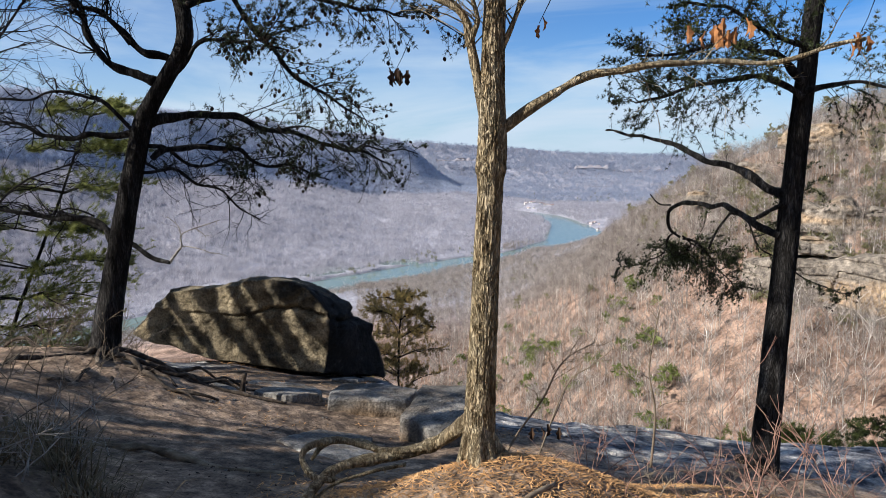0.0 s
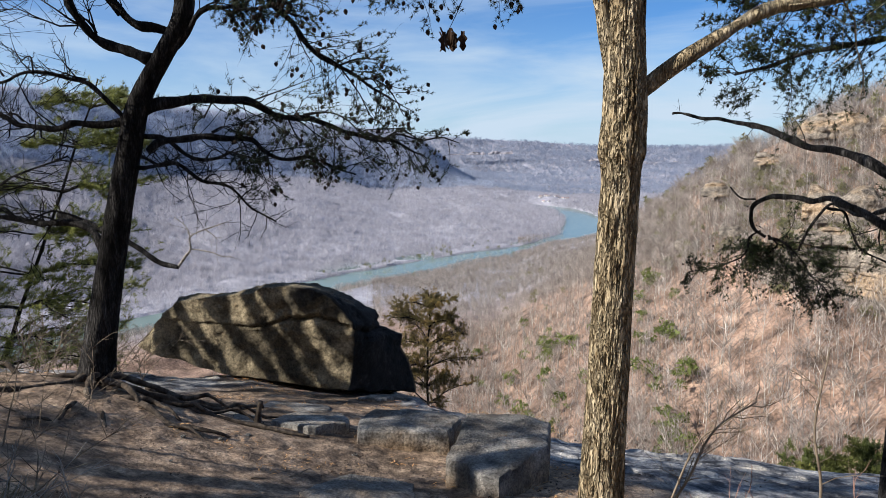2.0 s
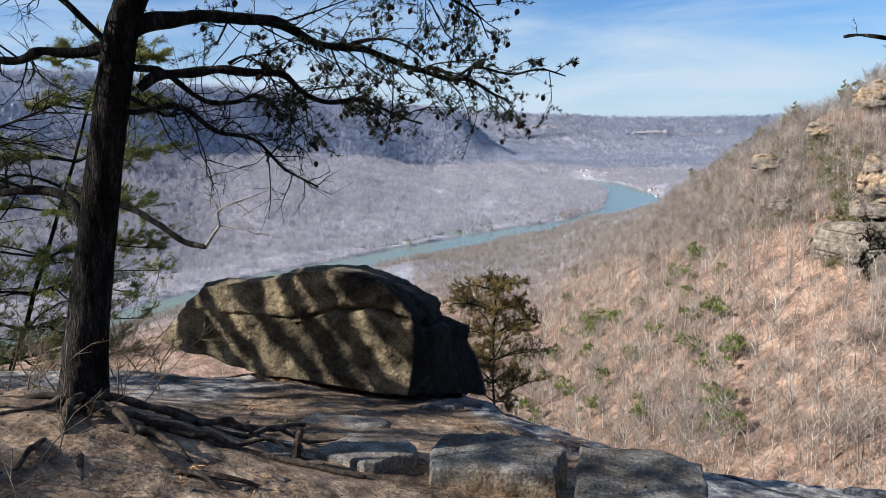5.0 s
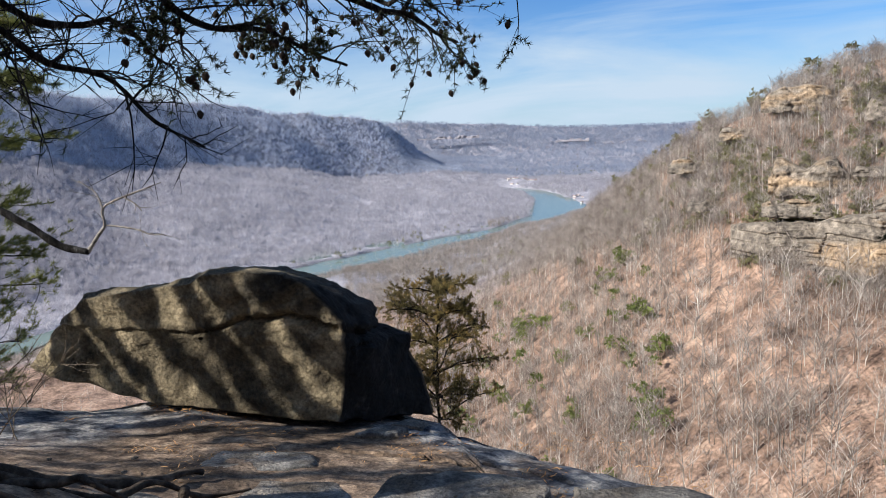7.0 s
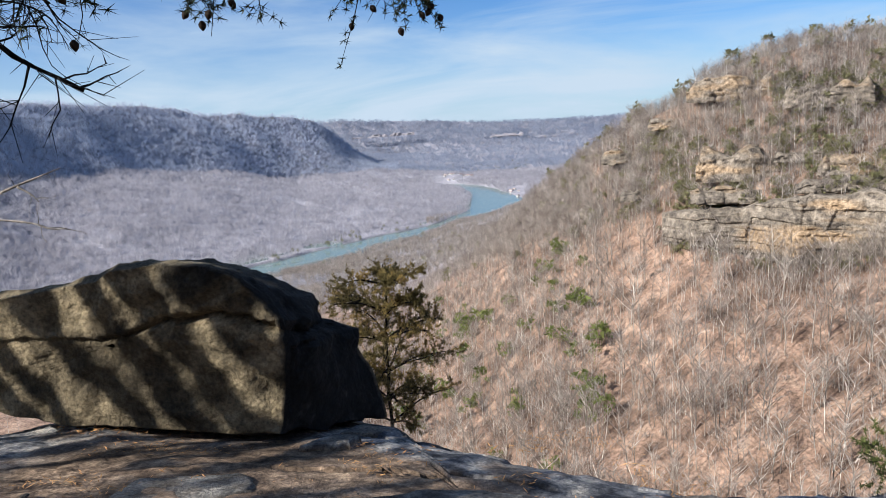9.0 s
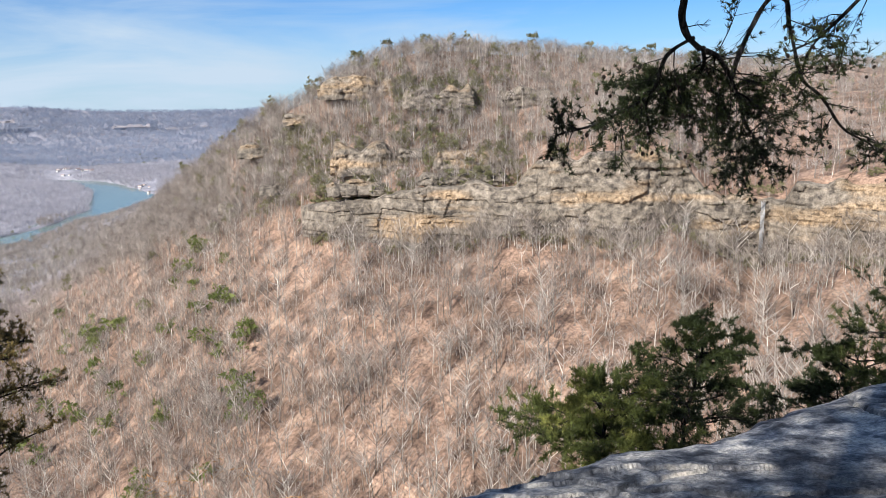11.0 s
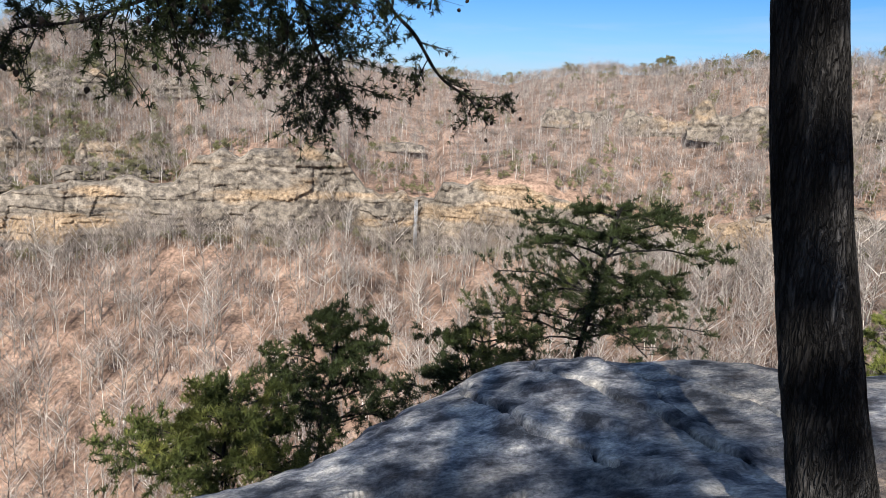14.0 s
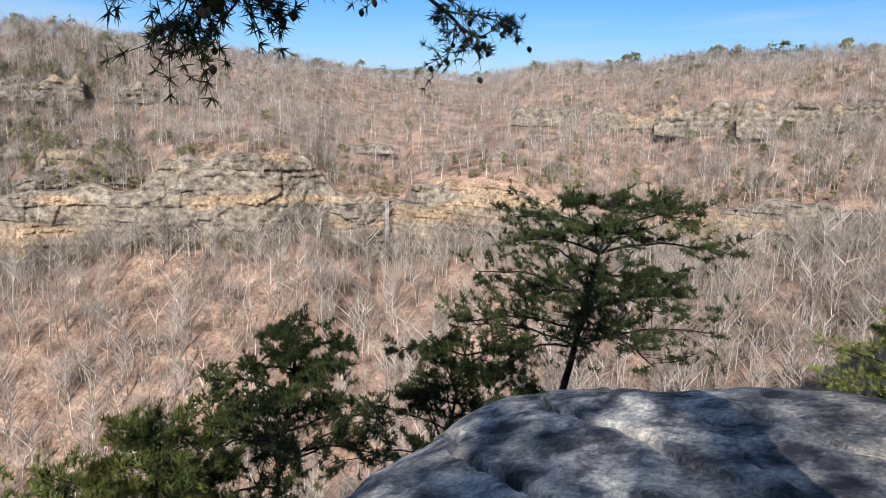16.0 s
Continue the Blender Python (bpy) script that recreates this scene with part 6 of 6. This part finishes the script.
# ---- brush, litter and small things ----
def stems(name, label, category, spots, material, seed, height=0.7, radius=0.004, lean=0.5, forks=3, sides=4):
    """A shrub of thin wandering stems that fork into twigs."""
    rand = random.Random(seed)
    x0, y0 = spots[0]
    shrub = empty(name, (x0, y0, top_z(x0, y0)), label, category)
    for x, y in spots:
        g = Geo()
        p = Vector((x, y, top_z(x, y) - 0.05))
        d = Vector((rand.gauss(0, lean), rand.gauss(0, lean), 1)).normalized()
        h = height * (0.6 + 0.7 * rand.random())
        pts = [p]
        for k in range(6):
            d = (d + Vector((rand.gauss(0, 0.16), rand.gauss(0, 0.16), -0.02 + rand.gauss(0, 0.1)))).normalized()
            pts.append(pts[-1] + d * h / 6)
        rr = radius * (0.7 + 0.7 * rand.random())
        g.tube(pts, [rr * (1 - 0.12 * k) for k in range(7)], sides, False)
        for k in range(forks):
            s = rand.randint(2, 5)
            d2 = (d + Vector((rand.gauss(0, 0.7), rand.gauss(0, 0.7), rand.gauss(0.1, 0.35)))).normalized()
            q = [pts[s]]
            for m in range(3):
                d2 = (d2 + Vector((rand.gauss(0, 0.2), rand.gauss(0, 0.2), rand.gauss(0, 0.2)))).normalized()
                q.append(q[-1] + d2 * h * 0.13)
            g.tube(q, [rr * 0.55, rr * 0.45, rr * 0.35, rr * 0.2], 3, False)
            for m in range(2):
                d3 = (d2 + Vector((rand.gauss(0, 0.7), rand.gauss(0, 0.7), rand.gauss(0, 0.5)))).normalized()
                g.tube([q[1 + m], q[1 + m] + d3 * h * 0.12], [rr * 0.35, rr * 0.18], 3, False)
        part("stem", g, material, shrub)
    return shrub


def spread(rand, n, x0, x1, y0, y1):
    return [(x0 + (x1 - x0) * rand.random(), y0 + (y1 - y0) * rand.random()) for i in range(n)]


R4 = random.Random(77)
stems("bramble_bush", "thin red leafless bramble stems on the earth bank", "shrub", spread(R4, 26, 0.7, 1.9, 3.6, 4.9), REDTWIG, 1, 0.42, 0.0035, 0.55)
stems("bramble_bush", "tangled red and tan leafless stems at the brink", "shrub", spread(R4, 30, 1.6, 2.9, 4.0, 5.8), REDTWIG, 2, 0.55, 0.004, 0.55)
stems("bramble_bush", "pale dry leafless stems on the bank", "shrub", spread(R4, 26, 0.9, 2.8, 3.4, 5.2), TWIG, 3, 0.40, 0.0035, 0.7)
stems("bramble_bush", "tall red bramble canes on the bank", "shrub", spread(R4, 5, 1.35, 2.1, 3.3, 4.2), REDTWIG, 4, 0.95, 0.005, 0.3, 4)
stems("leafless_shrub", "pale leafless shrub with spreading grey twigs", "shrub", spread(R4, 16, -3.4, -2.5, 3.2, 5.2), TWIG, 5, 0.75, 0.005, 0.75, 5)
stems("leafless_shrub", "tangle of bleached dead twigs over the earth bank", "shrub", spread(R4, 20, -2.7, -1.95, 3.2, 4.6), DEADWOOD, 9, 0.55, 0.0055, 1.1, 6)
stems("leafless_shrub", "grey leafless thicket on the earth bank", "shrub", spread(R4, 26, -4.8, -3.3, 4.6, 6.8), TWIG, 6, 0.8, 0.005, 0.75, 5)
stems("leafless_shrub", "thin leafless shrub behind the pine's roots", "shrub", spread(R4, 26, -5.6, -4.4, 7.6, 10.2), TWIG, 7, 0.9, 0.006, 0.6, 5)
stems("leafless_shrub", "leafless shrub overhanging the brink by the boulder", "shrub", spread(R4, 22, -6.3, -5.2, 9.8, 11.3), TWIG, 8, 0.9, 0.006, 0.6, 5)


def sapling(name, label, pts, radius, seed, count=9, length=0.35, material=TWIG):
    rand = random.Random(seed)
    tree = empty(name, pts[0], label, "sapling")
    g = Geo()
    line = limb(g, pts, radius, radius * 0.4, 7, seed, 0.01)
    part("stem", g, material, tree)
    g = Geo()
    sprays(rand, g, line, count, length, radius * 0.35, start=0.35, twigs=4, up=0.25)
    part("twig", g, material, tree)
    return tree


sapling("hardwood_sapling", "small bent pale sapling at the foot of the hardwood", [(0.30, 3.98, 1.0), (0.42, 4.0, 1.2), (0.53, 4.0, 1.38), (0.60, 4.02, 1.52), (0.68, 4.05, 1.6), (0.82, 4.1, 1.66)], 0.007, 41, 16, 0.28)
sapling("hardwood_sapling", "slender leafless sapling on the earth bank", [(0.56, 4.6, 0.75), (0.66, 4.6, 1.04), (0.71, 4.6, 1.18), (0.78, 4.62, 1.29), (0.88, 4.65, 1.34), (1.0, 4.7, 1.42)], 0.0065, 42, 16, 0.25)
sapling("hardwood_sapling", "thin upright leafless sapling on the bank", [(1.25, 4.5, 0.75), (1.27, 4.5, 1.1), (1.22, 4.5, 1.4), (1.28, 4.52, 1.75)], 0.009, 43, 8, 0.3)
# bare hardwood boughs reaching in beside the leaning pine
for i, pts in enumerate([[(-5.6, 6.4, 0.9), (-5.2, 6.5, 2.0), (-4.7, 6.6, 2.9), (-4.2, 6.6, 3.6), (-3.7, 6.6, 4.2)], [(-5.9, 7.0, 0.8), (-5.4, 7.0, 2.4), (-5.0, 7.0, 3.3), (-4.3, 7.0, 3.9)], [(-5.2, 5.4, 1.1), (-4.7, 5.5, 2.2), (-4.0, 5.6, 3.1), (-3.4, 5.6, 3.9)],
                         [(-6.4, 8.6, 0.5), (-6.0, 8.6, 1.6), (-5.4, 8.6, 2.3), (-4.6, 8.6, 2.6)]]):
    sapling("hardwood_sapling", "leafless young hardwood with a haze of fine twigs", pts, 0.022, 50 + i, 26, 0.85, BARK)


# -- hanging dead leaves
def dead_leaves(name, at_point, count, seed, size=0.055, label="curled brown dead leaves hanging from a twig", leaf=DEADLEAF):
    rand = random.Random(seed)
    c = Vector(at_point)
    twig = empty(name, at_point, label, "dead leaves")
    g = Geo()
    g.tube([c + Vector((0.1, 0.05, 0.22)), c + Vector((0.05, 0.02, 0.1)), c], [0.003, 0.0025, 0.0015], 4, False)
    part("twig", g, BARK, twig)
    for i in range(count):
        g = Geo()
        o = c + Vector((rand.gauss(0, size * 0.9), rand.gauss(0, size * 0.5), rand.gauss(0, size * 0.4)))
        a = rand.random() * 6.28
        w = Vector((math.cos(a), math.sin(a), 0))
        n = Vector((-math.sin(a), math.cos(a), 0))
        rows_ = []
        for k in range(6):
            f = k / 5
            wid = size * 0.32 * math.sin(math.pi * (0.12 + 0.8 * f)) * (1 + 0.35 * (-1) ** k)
            m = o + Vector((0, 0, -1)) * size * 1.6 * f + n * size * 0.25 * math.sin(3 * f)
            rows_.append((m - w * wid + n * wid * 0.7, m, m + w * wid + n * wid * 0.7))
        for k in range(5):
            g.quad(rows_[k][0], rows_[k][1], rows_[k + 1][1], rows_[k + 1][0])
            g.quad(rows_[k][1], rows_[k][2], rows_[k + 1][2], rows_[k + 1][1])
        part("leaf", g, leaf, twig, smooth=False)
    return twig


dead_leaves("dead_leaf_cluster", (-0.43, 5.63, 3.30), 9, 1, 0.07, leaf=DARKLEAF)
dead_leaves("dead_leaf_cluster", (1.41, 4.0, 3.33), 12, 2, 0.055, "rust-orange dead oak leaves clinging to a twig")
dead_leaves("dead_leaf_cluster", (2.07, 4.0, 3.26), 7, 3, 0.05, "rust-orange dead oak leaves clinging to a twig")
dead_leaves("dead_leaf_cluster", (0.48, 3.9, 3.33), 2, 4, 0.04)
dead_leaves("dead_leaf_cluster", (0.62, 4.5, 1.0), 4, 5, 0.05, leaf=DARKLEAF)


# -- roots and sticks lying on the earth
def lying(name, label, pts, r0, r1, seed, lift=0.02, material=ROOTBARK):
    g = Geo()
    limb(g, [(x, y, top_z(x, y) + lift) for x, y in pts], r0, r1, 9, seed, 0.06, rough=0.5)
    return tagged(part(name, g, material, None), label, "root" if "root" in name else "stick")


lying("surface_root", "long dark root crossing the trodden earth", [(-2.9, 4.9), (-2.46, 4.9), (-2.23, 4.93), (-1.97, 4.86), (-1.76, 4.86), (-1.55, 4.81), (-1.34, 4.85), (-1.1, 4.8)], 0.036, 0.018, 1, 0.02, LIMBBARK)
lying("surface_root", "thick dark root stretching towards the boulder", [(-3.5, 7.75), (-3.2, 8.1), (-2.95, 8.45), (-2.75, 8.75)], 0.045, 0.02, 2, 0.03)
lying("surface_root", "thin dark root over the trodden earth", [(-3.3, 7.3), (-2.8, 7.5), (-2.3, 7.55), (-1.9, 7.6)], 0.03, 0.015, 3, 0.03)
lying("surface_root", "thin forked root over the trodden earth", [(-3.2, 7.0), (-2.7, 6.9), (-2.4, 7.0)], 0.03, 0.012, 4, 0.02)
lying("fallen_stick", "short dead stick lying on pine needles", [(0.42, 3.35), (0.55, 3.5), (0.62, 3.7)], 0.014, 0.008, 5, 0.015, TWIG)
lying("fallen_stick", "thin dead stick lying on the earth", [(-2.0, 6.3), (-1.8, 6.5), (-1.7, 6.75)], 0.008, 0.004, 6, 0.01, TWIG)
g = Geo()
limb(g, [(-2.42, 7.62, top_z(-2.42, 7.62) - 0.1), (-2.40, 7.63, top_z(-2.42, 7.62) + 0.1), (-2.36, 7.62, top_z(-2.42, 7.62) + 0.24)], 0.032, 0.02, 8, 7, 0.01, rough=0.4)
tagged(part("root_stub", g, ROOTBARK, None), "broken dark root stub standing from the earth", "root")

# -- scattered stones, leaves, needles
stone_data = []
for s in range(4):
    bm = bmesh.new()
    bmesh.ops.create_icosphere(bm, subdivisions=1, radius=1)
    for v in bm.verts:
        v.co *= 0.75 + 0.35 * noise.noise(v.co * 1.7 + Vector((s * 5, 0, 0)))
        v.co.z *= 0.55
    me = bpy.data.meshes.new("stone")
    bm.to_mesh(me)
    bm.free()
    me.materials.append(SLAB)
    stone_data.append(me)
for i in range(90):
    x, y = R4.uniform(-4.0, 0.9), R4.uniform(4.2, 9.4)
    s = 0.012 + 0.035 * R4.random() ** 3
    ob = new("loose_stone", stone_data[i % 4])
    ob.location, ob.scale, ob.rotation_euler = (x, y, top_z(x, y) + s * 0.25), (s, s * R4.uniform(0.7, 1.3), s), (0, 0, R4.random() * 6.28)
    tagged(ob, "small grey sandstone chip on trodden earth", "stone", "loose stones")


def litter_field(name, label, count, box, size, material, seed, mask=None, lift=0.006, long=3.0):
    rand = np.random.default_rng(seed)
    x = box[0] + (box[1] - box[0]) * rand.random(count)
    y = box[2] + (box[3] - box[2]) * rand.random(count)
    if mask is not None:
        ok = mask(x, y, rand)
        x, y = x[ok], y[ok]
    n = len(x)
    z = top_height(x, y) + 0.03 * fbm(x / 0.9, y / 0.9, 5, 41) + lift + 0.012 * rand.random(n)
    a, ln = rand.random(n) * 6.283, size * (0.5 + rand.random(n))
    d = np.stack([np.cos(a) * ln, np.sin(a) * ln, (rand.random(n) - 0.4) * ln * 0.35], -1)
    w = np.stack([-np.sin(a) * ln / long, np.cos(a) * ln / long, (rand.random(n) - 0.5) * ln * 0.5 / long], -1)
    c = np.stack([x, y, z], -1)
    V = np.stack([c - d, c - w, c + d, c + w], 1).reshape(-1, 3)
    o = np.arange(n)[:, None] * 4
    F = np.concatenate([o + np.array([[0, 1, 2]]), o + np.array([[0, 2, 3]])], 0)
    return tagged(tri_mesh(name, V, F, material), label, "litter", kind="stuff")


NEEDLELITTER = ramp_mat("orange_needle_litter", [(0.3, (0.20, 0.105, 0.045)), (0.5, (0.43, 0.235, 0.095)), (0.7, (0.62, 0.38, 0.175))], scale=4, bump=0, island=0.5)
litter_field("needle_litter", "orange-brown pine needle litter round the hardwood", 60000, (-1.2, 3.4, 2.4, 5.4), 0.022, NEEDLELITTER, 1,
             lambda x, y, r: np.exp(-((x - 0.8) / 1.6) ** 2 - ((y - 3.75) / 0.85) ** 2) > r.random(len(x)), long=7)
litter_field("leaf_litter", "brown dead leaves scattered over the earth", 4000, (-4.5, 2.4, 2.8, 8.0), 0.014, DARKLEAF, 2, lambda x, y, r: fbm(x / 0.8, y / 0.8, 3, 91) + 0.15 > r.random(len(x)) * 1.2, long=2.2)
litter_field("needle_litter", "dry needles gathered in hollows of the ledge", 9000, (-5.0, 1.0, 6.5, 11.2), 0.025, NEEDLELITTER, 3, lambda x, y, r: fbm(x / 0.5, y / 0.5, 3, 92) > 0.35 + 0.5 * r.random(len(x)), long=7)


def grass_clump(x, y, count, height, seed, label="tuft of dry tan grass on the bank"):
    rand = random.Random(seed)
    g = Geo()
    for i in range(count):
        a, s = rand.random() * 6.28, abs(rand.gauss(0, 0.13))
        p = Vector((x + math.cos(a) * s, y + math.sin(a) * s, top_z(x, y) - 0.02))
        d = Vector((math.cos(a) * rand.random() * 1.5, math.sin(a) * rand.random() * 1.5, 0.9)).normalized()
        h = height * (0.5 + 0.8 * rand.random())
        q = p + d * h * 0.6
        e = q + (d + Vector((math.cos(a), math.sin(a), -0.9))).normalized() * h * 0.5
        side = Vector((-math.sin(a), math.cos(a), 0)) * 0.003
        g.quad(p - side, p + side, q + side, q - side)
        g.tri(q - side, q + side, e)
    return tagged(part("dry_grass", g, MOSSY, None, smooth=False), label, "grass", kind="stuff")


for i, (x, y, h) in enumerate([(-1.9, 3.65, 0.3), (-2.15, 3.9, 0.3), (-2.4, 3.7, 0.32), (-2.5, 4.2, 0.28), (-1.7, 3.4, 0.25), (-2.8, 4.6, 0.3)]):
    grass_clump(x, y, 160, h, 500 + i)

# -- small things far off: houses on the far bank
def house(az, r, w, d, h, turn):
    z, _ = land(np.array([float(az)]), np.array([float(r)]))
    z = float(z[0])
    x, y = CX + r * math.sin(radians(az)), CY + r * math.cos(radians(az))
    home = empty("house", (x, y, z), "small pale house with a brown roof by the river", "house", "houses by the river")
    m = Matrix.Translation((x, y, z)) @ Matrix.Rotation(turn, 4, "Z")
    g = Geo()
    c = [m @ Vector(p) for p in ((-w, -d, -3), (w, -d, -3), (w, d, -3), (-w, d, -3), (-w, -d, h), (w, -d, h), (w, d, h), (-w, d, h), (-w, 0, h + d * 0.6), (w, 0, h + d * 0.6))]
    for f in ((0, 1, 5, 4), (1, 2, 6, 5), (2, 3, 7, 6), (3, 0, 4, 7), (4, 7, 8), (5, 9, 6)):
        i = len(g.v)
        g.v += [tuple(c[k]) for k in f]
        g.f.append(tuple(range(i, i + len(f))))
    part("wall", g, PAINTWALL, home, smooth=False)
    g = Geo()
    e = 1.15
    t = [m @ Vector(p) for p in ((-w * e, -d * e, h - 0.3), (w * e, -d * e, h - 0.3), (w * e, 0, h + d * 0.72), (-w * e, 0, h + d * 0.72), (-w * e, d * e, h - 0.3), (w * e, d * e, h - 0.3))]
    g.quad(t[0], t[1], t[2], t[3])
    g.quad(t[3], t[2], t[5], t[4])
    part("roof", g, ROOF, home, smooth=False)


for i in range(14):
    house(3.0 + 3.0 * R4.random(), 2630 + 150 * R4.random(), 3.5 + 3 * R4.random(), 3 + 1.5 * R4.random(), 3.5, R4.random() * 3)
for i in range(7):
    house(8.8 + 1.1 * R4.random(), 2010 + 240 * R4.random(), 3 + 2.5 * R4.random(), 3, 3.2, R4.random() * 3)
